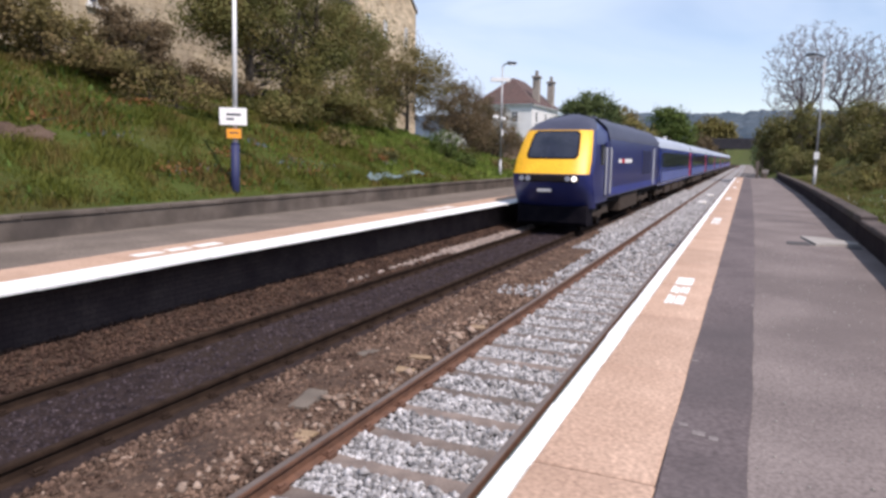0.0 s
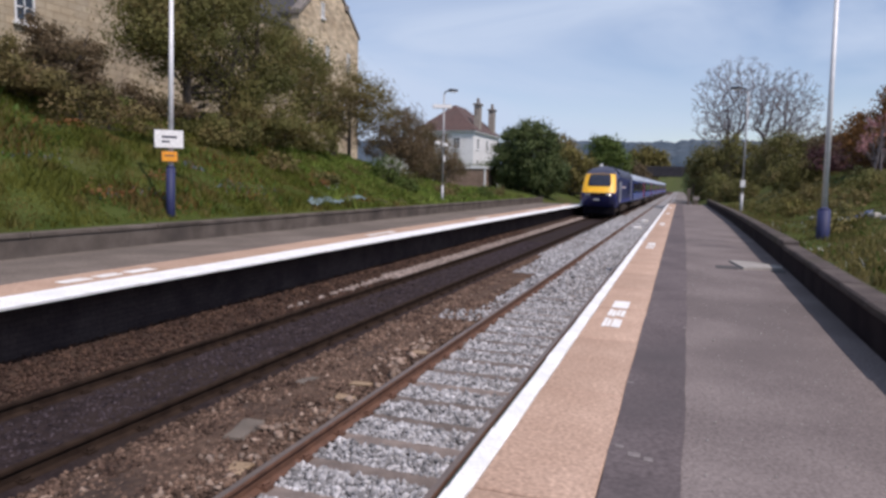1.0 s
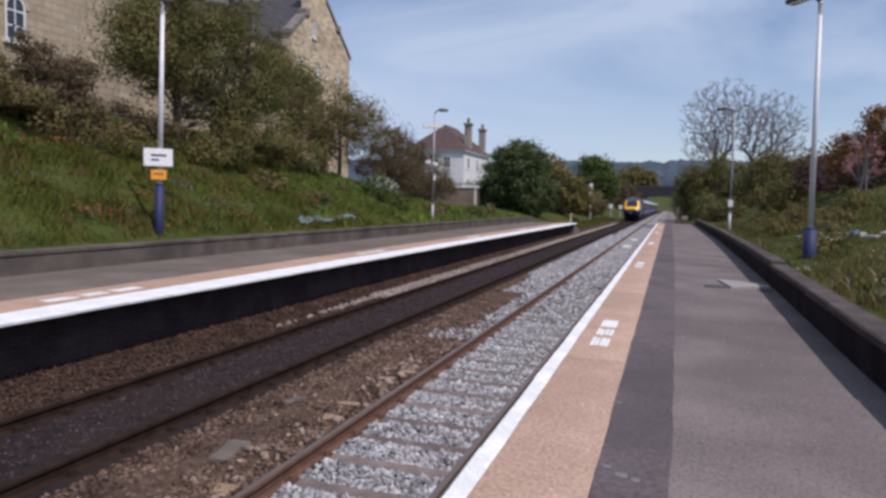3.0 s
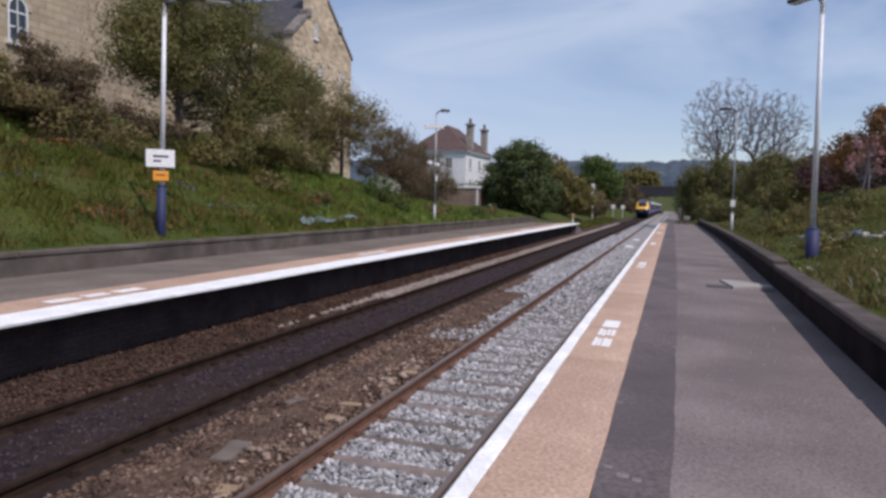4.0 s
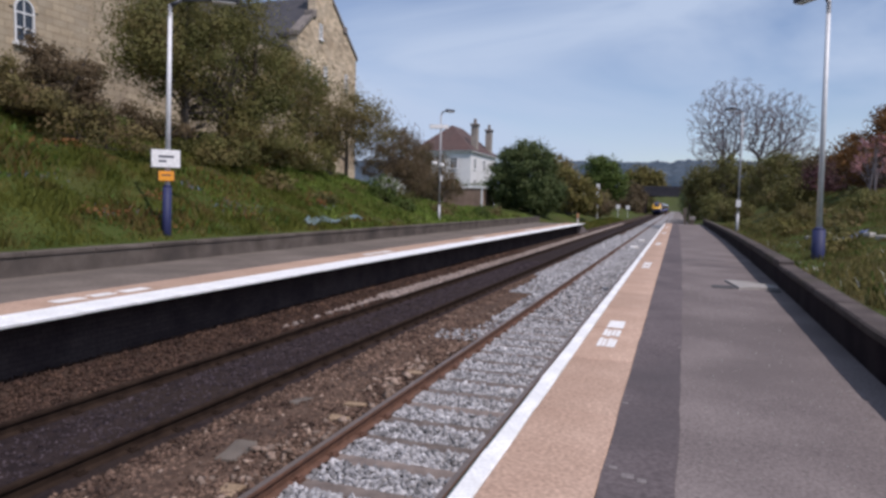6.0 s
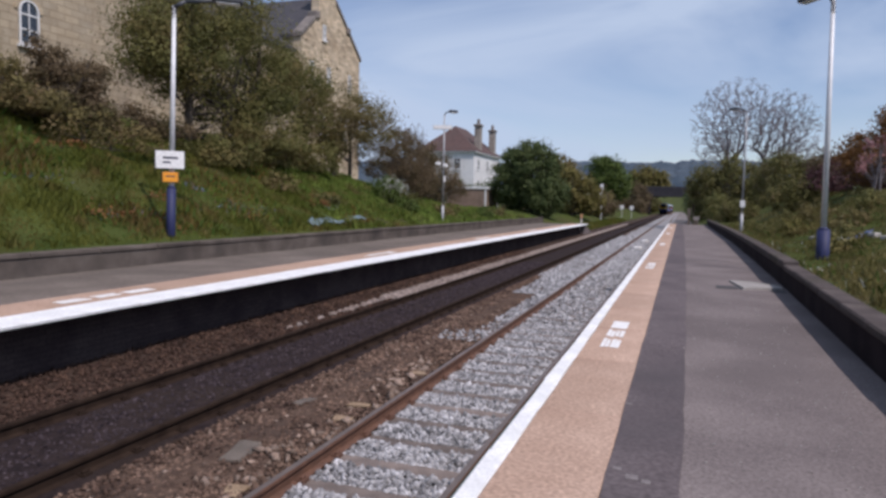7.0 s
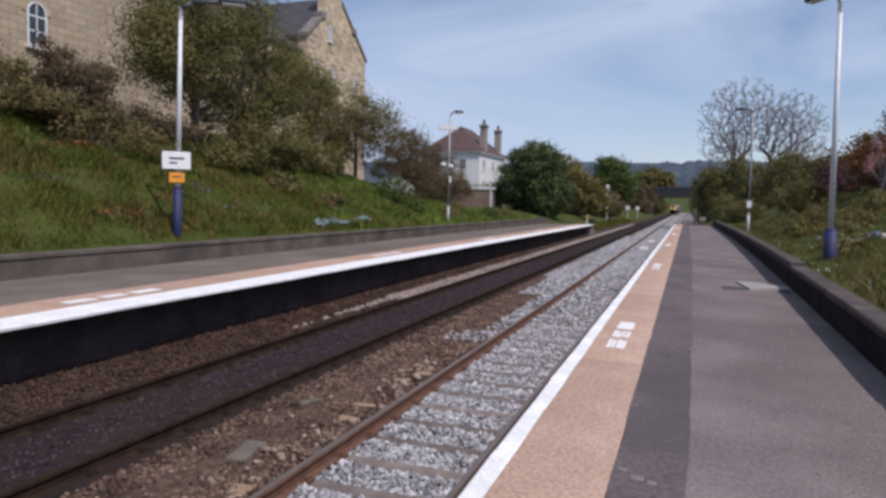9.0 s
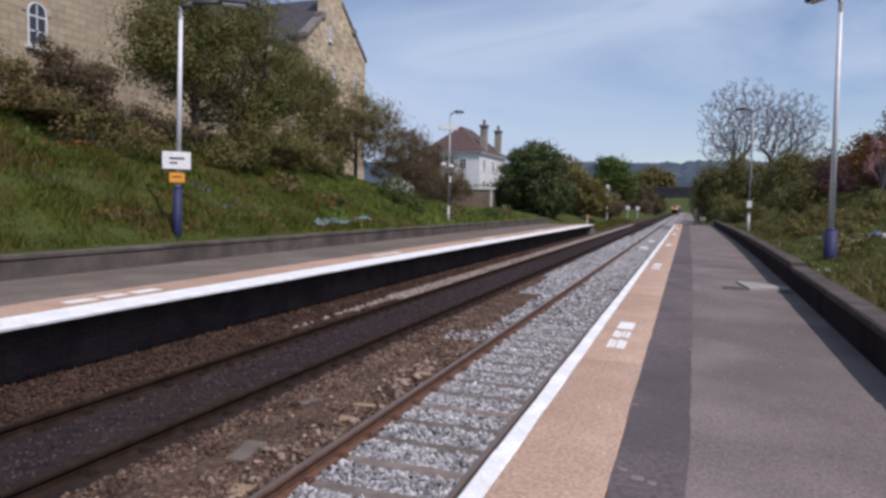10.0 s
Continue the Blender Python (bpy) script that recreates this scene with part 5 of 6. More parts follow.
def gabled_house():
    t = thing("gabled_building", "honey stone gabled building with a chimney at its peak", "building", pose(-22, 44.1, 4.0))
    hw, ev = 4.3, 9.6
    pk = ev + hw * 0.85
    bm = bmesh.new()
    prism_x(bm, [(-hw, -2.5), (hw, -2.5), (hw, ev), (0.4, pk - 0.4 * 0.85), (0.4, pk + 0.9), (-2.0, pk + 0.9), (-2.0, pk - 2.0 * 0.85), (-hw, ev)], -0.6, 0.0)
    part("gable_wall", bm, M_BATH_RUB, t, "rubble stone gable")
    part("body_wall", boxed(-11, -hw, -2.5, -0.6, hw, ev), M_BATH, t)
    for s, q in ((-1, 2.0), (1, 0.4)):
        bm = bmesh.new()
        prism_x(bm, [(s * (hw + 0.25), ev - 0.25), (s * (hw + 0.25), ev + 0.02), (s * 0.05, pk + 0.05), (s * 0.05, pk - 0.28)], -11, -0.62)
        part("roof", bm, M_SLATE, t, "dark slate slope")
        bm = bmesh.new()
        prism_x(bm, [(s * (hw + 0.12), ev - 0.1), (s * (hw + 0.12), ev + 0.16), (s * q, pk - q * 0.85 + 0.22), (s * q, pk - q * 0.85 - 0.02)], -0.66, 0.1)
        part("gable_coping", bm, M_COPE, t, "dark weathered gable coping")
        part("kneeler", boxed(-0.6, s * 2.3 - 0.28, ev + 1.55, 0.14, s * 2.3 + 0.28, ev + 2.05, bevel=0.05), M_COPE, t)
    for k, y in enumerate((-1.5, -0.8, -0.1)):
        b = bmesh.new()
        tube(b, (-0.3, y, pk + 0.85), (-0.3, y, pk + 1.7), 0.2, 0.16, sides=10)
        part("chimney_pot", b, M_TILE, t)
    part("chimney_cap", boxed(-0.72, -2.15, pk + 0.78, 0.1, 0.55, pk + 0.98, bevel=0.04), M_BATH, t)
    for y, z, w, h in ((-1.3, 9.9, 0.42, 1.05), (2.6, 6.9, 0.45, 1.2), (-0.6, 6.9, 0.45, 1.2), (-3.0, 6.9, 0.5, 1.2), (1.6, 3.2, 0.8, 1.5), (-1.6, 3.2, 0.8, 1.5)):
        window(t, 0.0, y, z, w, h, bars=1)
        part("lintel", boxed(0.0, y - w / 2 - 0.12, z + h, 0.06, y + w / 2 + 0.12, z + h + 0.2), M_BATH, t)
    return t


M_BATH_RUB = brick_mat("honey_rubble_gable", (0.56, 0.455, 0.33), (0.68, 0.57, 0.43), (0.8, 0.78, 0.72), 0.45, 0.22, c3=(0.30, 0.23, 0.16), lo=0.70, hi=1.18)
M_COPE = mat("weathered_coping", (0.16, 0.14, 0.13), (0.24, 0.21, 0.19), 2.0, 0.9, 0.3, 30.0)
stone_house()
gabled_house()


def white_house():
    t = thing("white_house", "white rendered house with a brown hipped roof", "house", pose(-26.6, 95, 3.6))
    part("wall", boxed(-9.0, 0, -1.5, 0, 14.5, 6.7), M_RENDER, t)
    bm = bmesh.new()
    e, zr = 0.4, 10.9
    a = [bm.verts.new(p) for p in ((-9 - e, -e, 6.6), (e, -e, 6.6), (e, 14.5 + e, 6.6), (-9 - e, 14.5 + e, 6.6))]
    r = [bm.verts.new(p) for p in ((-4.5, 4.4, zr), (-4.5, 10.1, zr))]
    bm.faces.new((a[0], a[1], r[0])), bm.faces.new((a[1], a[2], r[1], r[0])), bm.faces.new((a[2], a[3], r[1])), bm.faces.new((a[3], a[0], r[0], r[1])), bm.faces.new(a[::-1])
    part("roof", bm, M_TILE, t, "brown tiled hipped roof")
    part("fascia", boxed(-9.3, -0.34, 6.42, 0.34, 14.84, 6.598), M_FRAME, t)
    for y in (3.6, 11.6):
        c = part("chimney", boxed(-0.95, y - 0.55, 5.5, -0.05, y + 0.55, 10.9), M_STACK, t, "grey chimney stack with pots")
        part("chimney_cap", boxed(-1.1, y - 0.7, 10.6, 0.1, y + 0.7, 10.92, bevel=0.05), M_COPE, c)
        for d in (-0.25, 0.25):
            b = bmesh.new()
            tube(b, (-0.5, y + d, 10.9), (-0.5, y + d, 11.7), 0.2, 0.16, sides=8)
            part("chimney_pot", b, M_COPE, c)
    for y in (2.2, 7.2, 12.0):
        window(t, 0.0, y, 4.0, 1.1, 1.6)
        window(t, 0.0, y, 0.8, 1.1, 1.6)
    for x in (-7.0, -2.6):
        window(t, x, 0.0, 4.0, 1.1, 1.6, face="y")
        window(t, x, 0.0, 0.8, 1.1, 1.6, face="y")
    return t


M_STACK = mat("chimney_stone", (0.26, 0.23, 0.20), (0.36, 0.32, 0.28), 2.0, 0.9, 0.3, 30.0, c3=(0.15, 0.13, 0.12), coarse=0.7)
white_house()


def garage():
    t = thing("garage", "brown panelled garage with a white flat-roof edge", "garage", pose(-20.4, 72, 1.75))
    part("wall", boxed(-2.3, 0, -1.5, 2.3, 5, 2.35), M_PANEL, t)
    part("roof_edge", boxed(-2.45, -0.12, 2.35, 2.45, 5.1, 2.62, bevel=0.02), M_FRAME, t, "white roof edge")
    part("corner_board", boxed(2.18, -0.06, -1.0, 2.38, 0.0, 2.35), M_FRAME, t)
    for k in range(6):
        part("door_panel", boxed(-2.0 + k * 0.68, -0.04, -1.0, -2.0 + k * 0.68 + 0.62, 0.0, 2.1, bevel=0.012), M_PANEL, t)
    return t


M_PANEL = mat("brown_panel", (0.20, 0.135, 0.10), (0.27, 0.19, 0.145), 1.5, 0.8, 0.2, 25.0, spread=0.1)
garage()


# ---- the road bridge ----
def bridge():
    t = thing("road_bridge", "dark iron girder road bridge over the line", "bridge", pose(0, 243, 0))
    for y in (0, 8.5):
        part("girder", boxed(-13, y, 6.15, 13, y + 0.5, 8.6, bevel=0.03), M_IRON, t, "dark plate girder")
    part("deck", boxed(-13, 0.5, 6.35, 13, 8.5, 7.1), M_IRON, t)
    part("parapet", boxed(-14, -0.1, 8.6, 14, 0.25, 9.65), M_IRON, t, "parapet")
    for k in range(13):
        part("stiffener", boxed(-12 + k * 2.0 - 0.06, -0.09, 6.2, -12 + k * 2.0 + 0.06, 0.0, 8.58), M_IRON, t)
    for s in (-1, 1):
        x = -7.6 if s < 0 else 5.8
        part("abutment", boxed(min(x, x + s * 6), 0.1, -1, max(x, x + s * 6), 8.9, 6.14), M_WALL_DARK, t, "dark stone abutment")
    return t


M_IRON = mat("dark_ironwork", (0.022, 0.020, 0.028), (0.04, 0.036, 0.045), 1.0, 0.75, 0.3, 12.0)
bridge()


def distant_hills():
    xs = np.linspace(-1500, 1500, 601)
    z = 110 + 3 * np.sin(xs * 0.006 + 1.2) + 2 * np.sin(xs * 0.021) + 1.5 * np.sin(xs * 0.07) + np.random.default_rng(2).normal(0, 1.6, len(xs))
    rows = []
    for k, (y, s) in enumerate(((1250, 0.0), (1400, 0.55), (1560, 0.9), (1700, 1.0), (1900, 0.6))):
        rows.append(np.stack([xs, np.full(len(xs), float(y)), 20 + (z - 20) * s], 1))
    v = np.concatenate(rows)
    n = len(xs)
    i = (np.arange(4)[:, None] * n + np.arange(n - 1)[None]).ravel()
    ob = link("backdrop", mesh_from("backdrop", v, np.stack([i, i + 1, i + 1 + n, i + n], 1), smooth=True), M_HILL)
    tagged(ob, "distant wooded hills, blue haze put into their colour", "hills", kind="structure")


# the blue of distance haze is mixed into the base colour
M_HILL = mat("haze_tinted_woods", (0.058, 0.080, 0.105), (0.095, 0.118, 0.145), 0.02, 0.95, 0.3, 0.12, c3=(0.045, 0.064, 0.088), coarse=0.009, grain=0.8, spec=0.0)
distant_hills()


# ---- lamp posts and signs ----
def lamp_post(x, y, z, h, base_h, arm, label, lean=0.0, blue=True, head=0.36, stout=0.108):
    """A tapered column with a thick blue base; arm is the way the bracket reaches, as (dx, dy)."""
    t = thing("lamp_post", label, "lamp post", pose(x, y, z, 0, lean, 0), "platform lamp posts")
    b = bmesh.new()
    tube(b, (0, 0, -0.5), (0, 0, base_h), stout if blue else 0.075, stout * 0.97 if blue else 0.072, sides=16)
    tube(b, (0, 0, base_h), (0, 0, base_h + 0.06), stout * 0.97 if blue else 0.072, 0.07 if blue else 0.05, sides=16)
    part("base_column", b, M_BLUE_POST if blue else M_GALV_DIM, t, "blue-painted lower column" if blue else "grey lower column", smooth=True)
    b = bmesh.new()
    tube(b, (0, 0, base_h + 0.05), (0, 0, h), 0.066 if blue else 0.05, 0.048 if blue else 0.04, sides=14)
    part("column", b, M_GALV if blue else M_GALV_DIM, t, "pale galvanised column", smooth=True)
    dx, dy = arm
    b = bmesh.new()
    pts = [(0, 0, h - 0.3), (0, 0, h - 0.02), (dx * 0.25, dy * 0.25, h + 0.14), (dx, dy, h + 0.24)]
    for p, q in zip(pts, pts[1:]):
        tube(b, p, q, 0.05 if blue else 0.035, sides=10)
    part("bracket", b, M_LAMP, t, "dark bracket arm", smooth=True)
    d = Vector((dx, dy, 0)).normalized()
    m = Matrix.Translation(Vector((dx, dy, h + 0.25)) + d * 0.2) @ Matrix.Rotation(math.atan2(d.y, d.x), 4, "Z")
    b = boxed(-head, -0.14, -0.06, head, 0.14, 0.07, bevel=0.045)
    bmesh.ops.transform(b, matrix=m, verts=b.verts)
    lantern = part("lantern", b, M_LAMP, t, "flat dark lantern")
    b = boxed(-head * 0.78, -0.11, -0.085, head * 0.78, 0.11, -0.058, bevel=0.01)
    bmesh.ops.transform(b, matrix=m, verts=b.verts)
    part("lens", b, M_SIGN, lantern)
    return t


lamp_l = lamp_post(-9.5, 13.45, 1.35, 5.78, 1.35, (0.9, 0.55), "pale lamp post with a blue base and two signs", 1.7)
lamp_l2 = lamp_post(-9.6, 34.0, 1.4, 5.75, 0.9, (0.22, 0.3), "pale lamp post beside the farther platform", blue=False, head=0.26)
lamp_r = lamp_post(5.76, 18.0, 1.2, 6.15, 0.80, (-0.25, 0.35), "pale lamp post with a thick blue base", -0.8, stout=0.15)
lamp_r2 = lamp_post(5.45, 37.0, 1.3, 6.0, 0.9, (-0.4, 0.35), "pale lamp post among the verge weeds", blue=False, head=0.26)
for lp, z in ((lamp_l2, 2.2), (lamp_r2, 1.25)):
    part("notice", boxed(0.06, -0.11, z, 0.085, 0.11, z + 0.32) if lp is lamp_l2 else boxed(-0.11, -0.10, z, 0.11, -0.075, z + 0.34), M_SIGN, lp, "small white notice")


for dx, dz in ((-0.3, 0.1), (0.12, 0.0)):
    cb = part("loudspeaker", boxed(dx - 0.12, -0.2, 2.98 + dz, dx + 0.12, 0.06, 3.16 + dz, bevel=0.04), M_SIGN, lamp_l2, "small pale loudspeaker box")


def board(name, label, x, y, z, w, h, face, bars, m_plate):
    """A plate that looks along face degrees, with a dark rim and bars for its words."""
    t = thing(name, label, "sign", pose(x, y, z, 0, 0, face))
    part("plate", boxed(-w / 2, -0.015, -h / 2, w / 2, 0.015, h / 2, bevel=0.008), m_plate, t)
    part("backing", boxed(-w / 2 - 0.012, 0.0155, -h / 2 - 0.012, w / 2 + 0.012, 0.03, h / 2 + 0.012), M_LAMP, t)
    for a, b, c, d in bars:
        part("word_bar", boxed(a * w / 2, -0.019, b * h / 2, c * w / 2, -0.012, d * h / 2), M_INK, t)
    b = bmesh.new()
    box(b, -0.05, 0.03, -0.04, 0.05, 0.10, 0.04)
    part("clamp", b, M_LAMP, t)
    return t


board("platform_sign", "white sign with two lines of dark words on a lamp post", -9.42, 13.36, 3.395, 0.66, 0.43, 46, ((-0.5, 0.12, 0.55, 0.36), (-0.5, -0.4, 0.05, -0.18)), M_SIGN)
board("orange_notice", "small orange notice under a white sign", -9.41, 13.36, 2.97, 0.36, 0.24, 46, ((-0.6, 0.05, 0.6, 0.3),), M_ORANGE)
# a white name board on the second post, near its top
board("name_board", "long white station name board on a lamp post", -9.66, 33.9, 6.5, 1.0, 0.2, 20, (), M_SIGN)


# ---- platform markings and small things ----
def edge_words(x, y, w, ln, turned):
    """Three worn white words painted one behind the other along the edge."""
    t = thing("painted_warning", "worn white warning words painted on buff paving", "marking", pose(x, y, TOP + 0.002), "painted warnings along the edges")
    rng = random.Random(int(y * 10))
    rows = ((0.70, 1.0), (0.36, 0.63), (0.0, 0.30))
    for a, b in rows:
        if a == 0.70:
            part("word_bar", boxed(0, a * ln, 0, w, b * ln, 0.004), M_WORD, t)
            continue
        n = 4
        for k in range(n):
            x0 = w * k / n
            part("word_bar", boxed(x0, a * ln + rng.uniform(0, 0.06), 0, x0 + w / n * rng.uniform(0.7, 0.95), b * ln - rng.uniform(0, 0.08), 0.004), M_WORD, t)
    return t


M_WORD = mat("worn_white_paint", (0.72, 0.71, 0.70), (0.82, 0.81, 0.80), 9.0, 0.8, 0.1, 60.0, c3=(0.60, 0.54, 0.49), coarse=3.0)
for x, y in ((1.75, 7.42), (1.74, 17.5), (1.75, 28.5), (1.76, 41.0), (1.76, 53.0)):
    edge_words(x, y, 0.20, 1.75, False)
for y in (7.1, 17.2, 28.0, 39.0, 50.0):
    edge_words(-5.98, y, 0.25, 1.8, True)


def plate_cover():
    t = thing("drain_cover", "pale concrete slab set in the platform beside a dark patch", "drain cover", pose(0, 0, TOP))
    bm = bmesh.new()
    pts = [(3.72, 13.95), (4.44, 14.25), (4.44, 14.6), (3.95, 15.2), (3.55, 15.3)]
    a = [bm.verts.new((x, y, -0.004)) for x, y in pts]
    b = [bm.verts.new((x + 0.01, y + 0.01, 0.035)) for x, y in pts]
    n = len(pts)
    for i in range(n):
        bm.faces.new((a[i], a[(i + 1) % n], b[(i + 1) % n], b[i]))
    bm.faces.new(b), bm.faces.new(a[::-1])
    part("slab", bm, M_COVER, t, "pale worn concrete")
    part("patch", boxed(3.25, 13.95, -0.003, 3.70, 14.45, 0.006, bevel=0.002), M_PATCH, t, "dark asphalt patch")
    part("patch", boxed(4.2, 13.75, -0.003, 4.45, 14.1, 0.005, bevel=0.002), M_PATCH, t)


M_PALE = mat("pale_concrete", (0.36, 0.34, 0.31), (0.46, 0.44, 0.41), 3.0, 0.9, 0.3, 50.0)
M_COVER = mat("worn_cover_concrete", (0.25, 0.23, 0.215), (0.34, 0.32, 0.30), 3.0, 0.9, 0.3, 40.0)
M_PATCH = mat("fresh_asphalt", (0.05, 0.046, 0.048), (0.07, 0.064, 0.066), 3.0, 0.9, 0.3, 60.0)
plate_cover()


def slab(x, y, w, d, h, a, m, label):
    t = thing("broken_slab", label, "slab", pose(x, y, -0.16, random.uniform(-3, 3), random.uniform(-3, 3), a))
    bm = boxed(-w / 2, -d / 2, -0.03, w / 2, d / 2, h, bevel=0.015)
    for v in bm.verts:
        v.co += Vector((random.uniform(-0.03, 0.03), random.uniform(-0.03, 0.03), random.uniform(-0.008, 0.008)))
    part("slab", bm, m, t)


M_PALE_OLD = mat("stained_concrete", (0.10, 0.082, 0.068), (0.155, 0.128, 0.106), 3.0, 0.9, 0.3, 50.0)
M_STRAW_WOOD = mat("weathered_board", (0.24, 0.165, 0.10), (0.34, 0.245, 0.16), 4.0, 0.9, 0.3, 40.0)
slab(-1.62, 5.62, 0.24, 0.5, 0.055, 8, M_PALE_OLD, "flat stained concrete slab lying in the ballast")
slab(-1.95, 7.4, 0.2, 0.34, 0.04, -12, M_PALE_OLD, "broken concrete slab lying in the ballast")
slab(-1.12, 4.85, 0.2, 0.2, 0.04, 6, M_STRAW_WOOD, "piece of pale board lying in the ballast")
slab(-1.18, 6.97, 0.22, 0.12, 0.05, 20, M_STRAW_WOOD, "splinter of pale board beside the rail")
slab(-1.23, 7.5, 0.26, 0.12, 0.05, 16, M_STRAW_WOOD, "splinter of pale board beside the rail")
slab(-1.13, 9.27, 0.24, 0.16, 0.05, 18, M_STRAW_WOOD, "splinter of pale board beside the rail")


def end_ramp(name, x0, x1, y, label, base):
    bm = bmesh.new()
    prism_x(bm, [(y + 0.02, -0.5), (y + 0.02, TOP - 0.02), (y + 7.5, -0.3), (y + 7.5, -0.5)], x0, x1)
    tagged(part(name, bm, base), label, "ramp", kind="structure")


end_ramp("ramp_near", 1.65, 4.6, END_R, "sloping worn concrete ramp at the platform's end", M_PALE)
end_ramp("ramp_far", -8.9, -5.1, END_L, "sloping asphalt ramp at the platform's end", M_ASPHALT)


def end_marker(x, y, h, w, material, label):
    """A squat post with a wider cap."""
    t = thing("end_marker", label, "marker post", pose(x, y, TOP))
    part("post", boxed(-w * 0.35, -0.05, -0.3, w * 0.35, 0.05, h * 0.6, bevel=0.01), M_PALE_OLD, t)
    part("plate", boxed(-w / 2, -0.07, h * 0.55, w / 2, -0.02, h, bevel=0.015), material, t)


end_marker(3.25, END_R - 0.4, 1.5, 0.34, M_PALE_OLD, "brown-grey marker post at the platform's end")
end_marker(3.9, END_R - 0.2, 0.75, 0.5, M_COVER, "low pale board at the platform's end")
end_marker(3.6, END_R - 0.5, 1.9, 0.12, M_WALL_DARK, "slim dark post at the platform's end")


def signal_box(x, y, z, s, label):
    t = thing("marker_post", label, "marker post", pose(x, y, z))
    b = bmesh.new()
    tube(b, (0, 0, -1.0), (0, 0, 1.0), 0.05, sides=8)
    part("post", b, M_GALV, t)
    part("plate", boxed(-s, -0.09, 0.7, s, -0.05, 0.7 + 2 * s, bevel=0.02), M_SIGN, t)


signal_box(-8.4, 135, 1.25, 0.38, "white marker plate on a short post beside the line")
signal_box(-6.9, 140, 1.15, 0.38, "white marker plate on a short post beside the line")


def pole_sign(x, y, z):
    t = thing("signal_post", "slender post with white plates beyond the platform", "signal post", pose(x, y, z))
    b = bmesh.new()
    tube(b, (0, 0, -1), (0, 0, 5.2), 0.09, sides=8)
    part("post", b, M_GALV, t)
    for k in (3.0, 4.3):
        part("plate", boxed(-0.27, -0.14, k, 0.27, -0.1, k + 0.85, bevel=0.02), M_SIGN, t)


pole_sign(-8.95, 104, 0.6)


def end_post(x, y):
    t = thing("end_post", "short banded post at the far platform's end", "post", pose(x, y, TOP))
    part("post", boxed(-0.07, -0.07, -0.02, 0.07, 0.07, 0.5, bevel=0.01), M_PALE, t)
    part("cap", boxed(-0.09, -0.09, 0.5, 0.09, 0.09, 0.85, bevel=0.02), M_ORANGE_DULL, t, "dull orange top")


M_ORANGE_DULL = mat("dull_orange", (0.42, 0.20, 0.10), (0.5, 0.26, 0.14), 3.0, 0.7, 0.0, 30.0)
end_post(-5.3, END_L - 0.4)

# pale stones edging a path on the verge
rng_e = random.Random(8)
kerb = thing("stone_edging", "broken pale stone edging on the verge", "edging", pose(0, 0, 0))
for k in range(16):
    x, y = 7.0 + 0.26 * k + rng_e.uniform(-0.1, 0.1), 26.0 - 0.62 * k + rng_e.uniform(-0.1, 0.1)
    z = float(ground_height(x, y))
    bm = boxed(-0.2, -0.1, -0.1, 0.2, 0.1, 0.10, bevel=0.04)
    for v in bm.verts:
        v.co += Vector((rng_e.uniform(-0.03, 0.03), rng_e.uniform(-0.03, 0.03), rng_e.uniform(-0.03, 0.03)))
    o = part("edging_stone", bm, M_PALE, kerb)
    o.matrix_basis = pose(x, y, z, 0, 0, rng_e.uniform(-80, -50))


def sheet(x, y, w, ln, turn, material, label, seed):
    """A crumpled plastic sheet caught in the grass."""
    rng = np.random.default_rng(seed)
    t = thing("plastic_sheet", label, "plastic sheet", pose(x, y, 0))
    nx, ny = 7, 30
    a = math.radians(turn)
    v = []
    for j in range(ny):
        for i in range(nx):
            u, w2 = (i / (nx - 1) - 0.5) * w * (1 + 0.3 * math.sin(j * 0.7)), (j / (ny - 1) - 0.5) * ln
            px, py = u * math.cos(a) - w2 * math.sin(a), u * math.sin(a) + w2 * math.cos(a)
            v.append((px, py, float(ground_height(x + px, y + py)) + 0.10 + rng.uniform(-0.05, 0.07)))
    f = [(j * nx + i, j * nx + i + 1, (j + 1) * nx + i + 1, (j + 1) * nx + i) for j in range(ny - 1) for i in range(nx - 1)]
    ob = link("sheet", mesh_from("sheet", v, f), material, t)
    md = ob.modifiers.new("thickness", "SOLIDIFY")
    md.thickness = 0.004


M_SHEET = mat("pale_blue_plastic", (0.10, 0.15, 0.165), (0.16, 0.21, 0.225), 3.0, 0.5, 0.2, 20.0, c3=(0.12, 0.15, 0.10), coarse=1.5)
sheet(-9.72, 22.6, 0.26, 4.4, 2, M_SHEET, "pale blue plastic sheet crumpled in the bank grass", 3)
sheet(-10.9, 24.2, 0.35, 1.6, 20, M_SHEET, "scrap of pale blue plastic in the bank grass", 4)
sheet(7.3, 23.5, 0.6, 1.5, -50, mat("blue_tarpaulin", (0.07, 0.10, 0.20), (0.11, 0.15, 0.27), 3.0, 0.5, 0.2, 20.0), "scrap of blue tarpaulin in the verge weeds", 5)

# pale scuffs on the dark strip
for x, y, w, ln in ((2.24, 3.98, 0.05, 0.05), (2.33, 3.88, 0.07, 0.07), (2.41, 3.84, 0.05, 0.06), (2.21, 5.35, 0.05, 0.04)):
    sc = thing("paint_scuff", "small pale paint scuff on dark asphalt", "paint mark", pose(x, y, TOP + 0.001), "paint scuffs on the platform")
    part("mark", boxed(-w / 2, -ln / 2, 0, w / 2, ln / 2, 0.003, bevel=0.001), M_SCUFF := bpy.data.materials.get("scuff_paint") or mat("scuff_paint", (0.145, 0.125, 0.125), (0.215, 0.19, 0.187), 20.0, 0.9, 0.1, 60.0), sc)


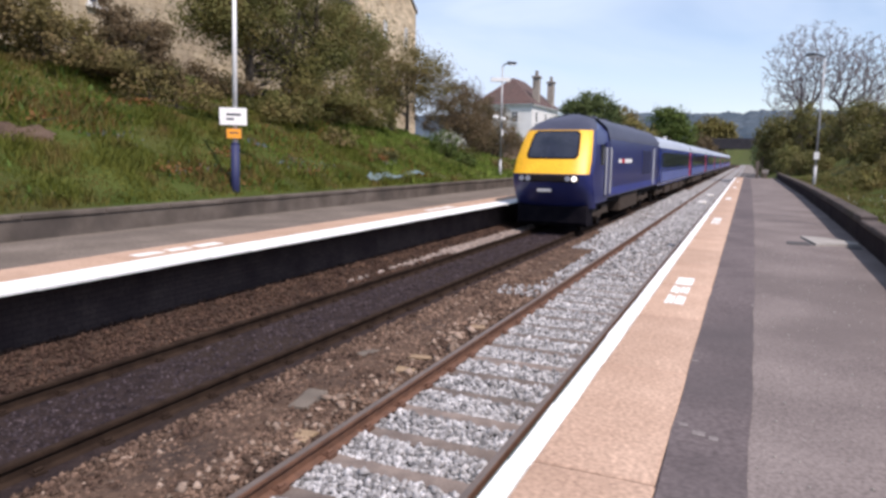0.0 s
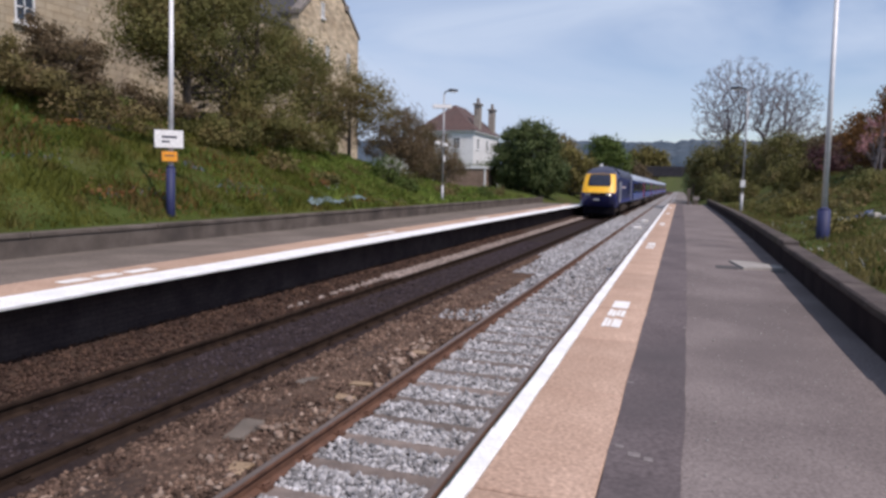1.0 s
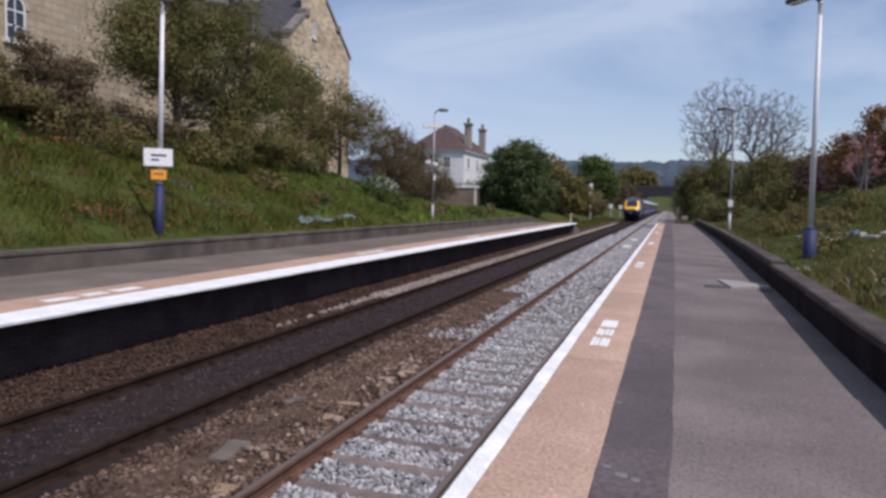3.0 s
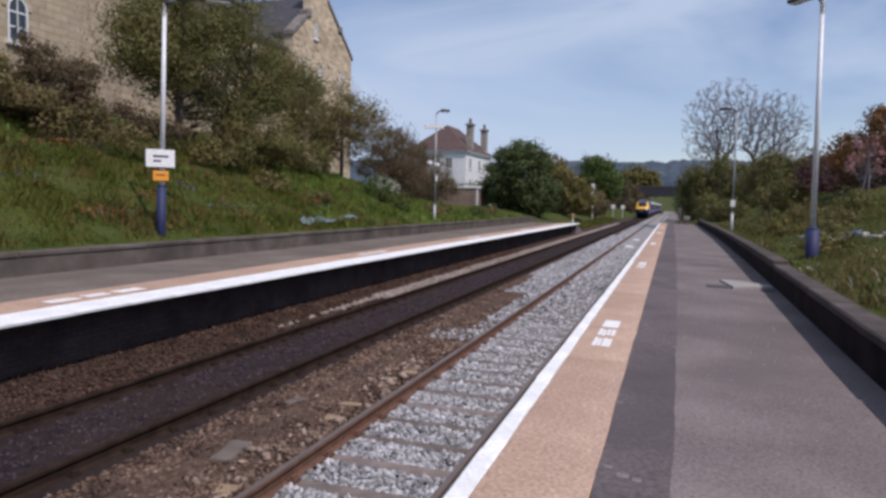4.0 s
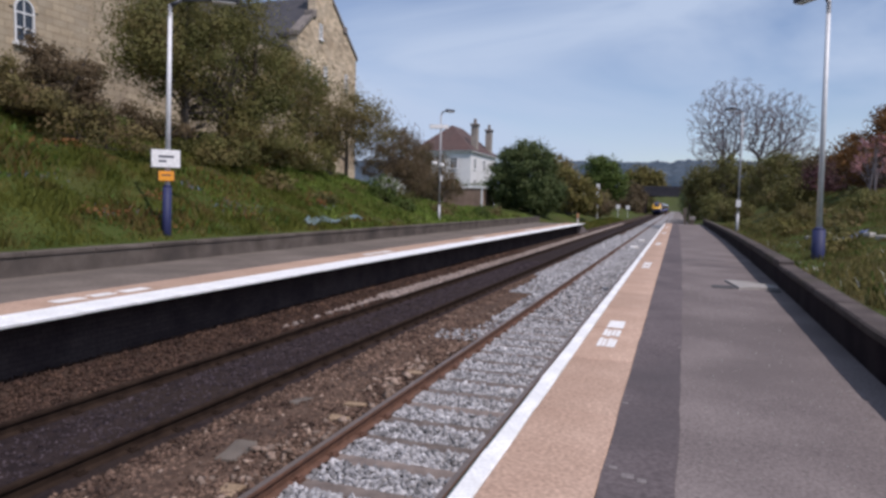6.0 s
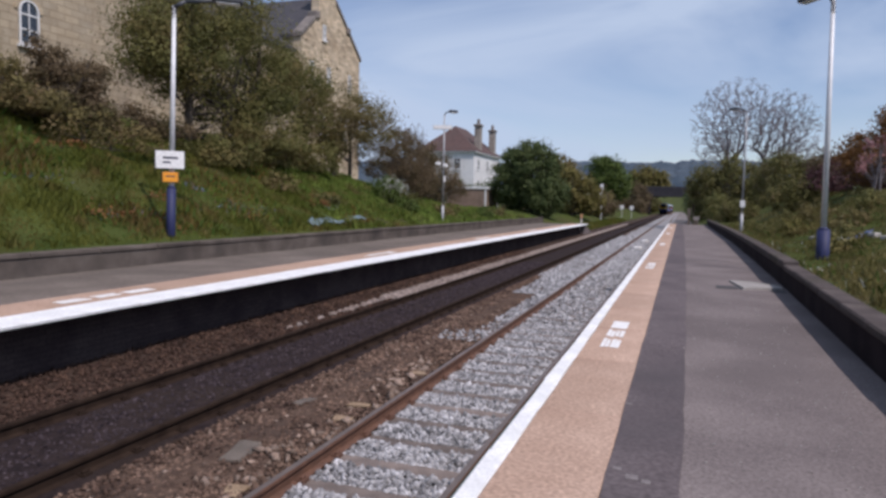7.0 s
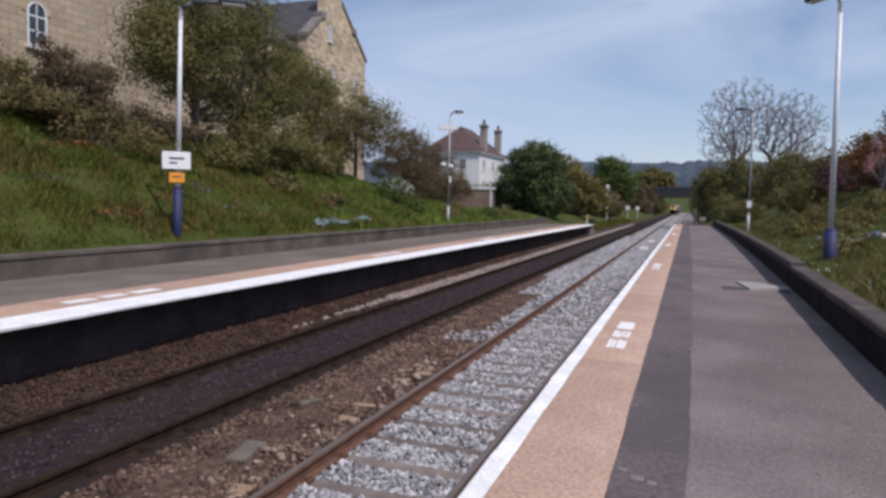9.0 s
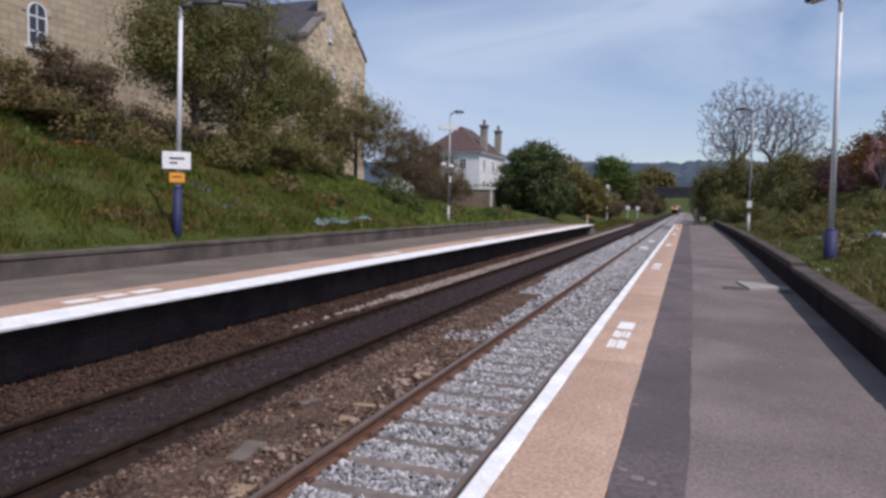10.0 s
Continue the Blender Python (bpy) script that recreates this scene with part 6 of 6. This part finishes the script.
def bare_patch(x, y, rx, ry, material, label, seed):
    """An uneven patch of bare earth that lies on the bank."""
    rng = np.random.default_rng(seed)
    n, rings = 26, 5
    wob = 1 + 0.22 * np.sin(np.arange(n) * 0.72 + seed) + rng.normal(0, 0.08, n)
    v = [(0.0, 0.0)]
    for k in range(1, rings + 1):
        for i in range(n):
            a = 2 * math.pi * i / n
            v.append((rx * wob[i] * k / rings * math.cos(a), ry * wob[i] * k / rings * math.sin(a)))
    bm = bmesh.new()
    vs = []
    for i, (px, py) in enumerate(v):
        edge = i > n * (rings - 1)
        z = float(ground_height(x + px, y + py)) + (-0.03 if edge else 0.12 + rng.uniform(-0.05, 0.05))
        vs.append(bm.verts.new((x + px, y + py, z)))
    for i in range(n):
        bm.faces.new((vs[0], vs[1 + i], vs[1 + (i + 1) % n]))
        for k in range(rings - 1):
            a, b = 1 + k * n, 1 + (k + 1) * n
            bm.faces.new((vs[a + i], vs[b + i], vs[b + (i + 1) % n], vs[a + (i + 1) % n]))
    tagged(part("bare_earth", bm, material, smooth=True), label, "earth", kind="structure")


M_SOIL = mat("reddish_soil", (0.075, 0.052, 0.040), (0.125, 0.088, 0.068), 2.0, 0.95, 0.8, 25.0, spec=0.05, dist=0.03)
bare_patch(-11.8, 9.2, 0.36, 1.0, M_SOIL, "patch of bare reddish soil on the bank", 3)

# a tarred joint across the asphalt and pale grit trodden into it
tar = thing("tar_joint", "dark tarred joint across worn asphalt", "joint", pose(0, 21.3, TOP - 0.004))
for k, x in enumerate((2.9, 3.2, 3.5, 3.8)):
    part("tar_run", boxed(x - 0.15, -0.07 + 0.02 * (k % 2), -0.002, x + 0.15, 0.05 + 0.03 * (k % 3), 0.003, bevel=0.001), M_PATCH, tar)
stones("asphalt_grit", [(2.62, 4.1, 2.2, 14.0, TOP - 0.006)], 520, 0.009, M_COVER, "pale grit trodden into the asphalt", 31)


def track_box(y, x):
    """A pale equipment box bolted between the rails."""
    t = thing("track_box", "pale equipment box between the rails", "equipment box", pose(x, y, -0.162), "equipment boxes on the track")
    part("lid", boxed(-0.22, -0.4, 0.0, 0.22, 0.4, 0.16, bevel=0.03), M_WORD, t)
    part("base_plate", boxed(-0.27, -0.46, -0.02, 0.27, 0.46, 0.0), M_WALL_DARK, t)


track_box(43.0, 0.1)
track_box(52.0, 0.1)


# ---- what moves ----
NOSE = [(0.0, 21.3), (0.5, 36.6), (1.0, 52.4), (2.5, 99.5), (5.0, 182.5), (7.5, 267.0), (10.0, 350.0)]


def motions():
    for ob, back in train:
        walk(ob, [(t, pose(FAR, y + back, 0.0)) for t, y in NOSE])


motions()
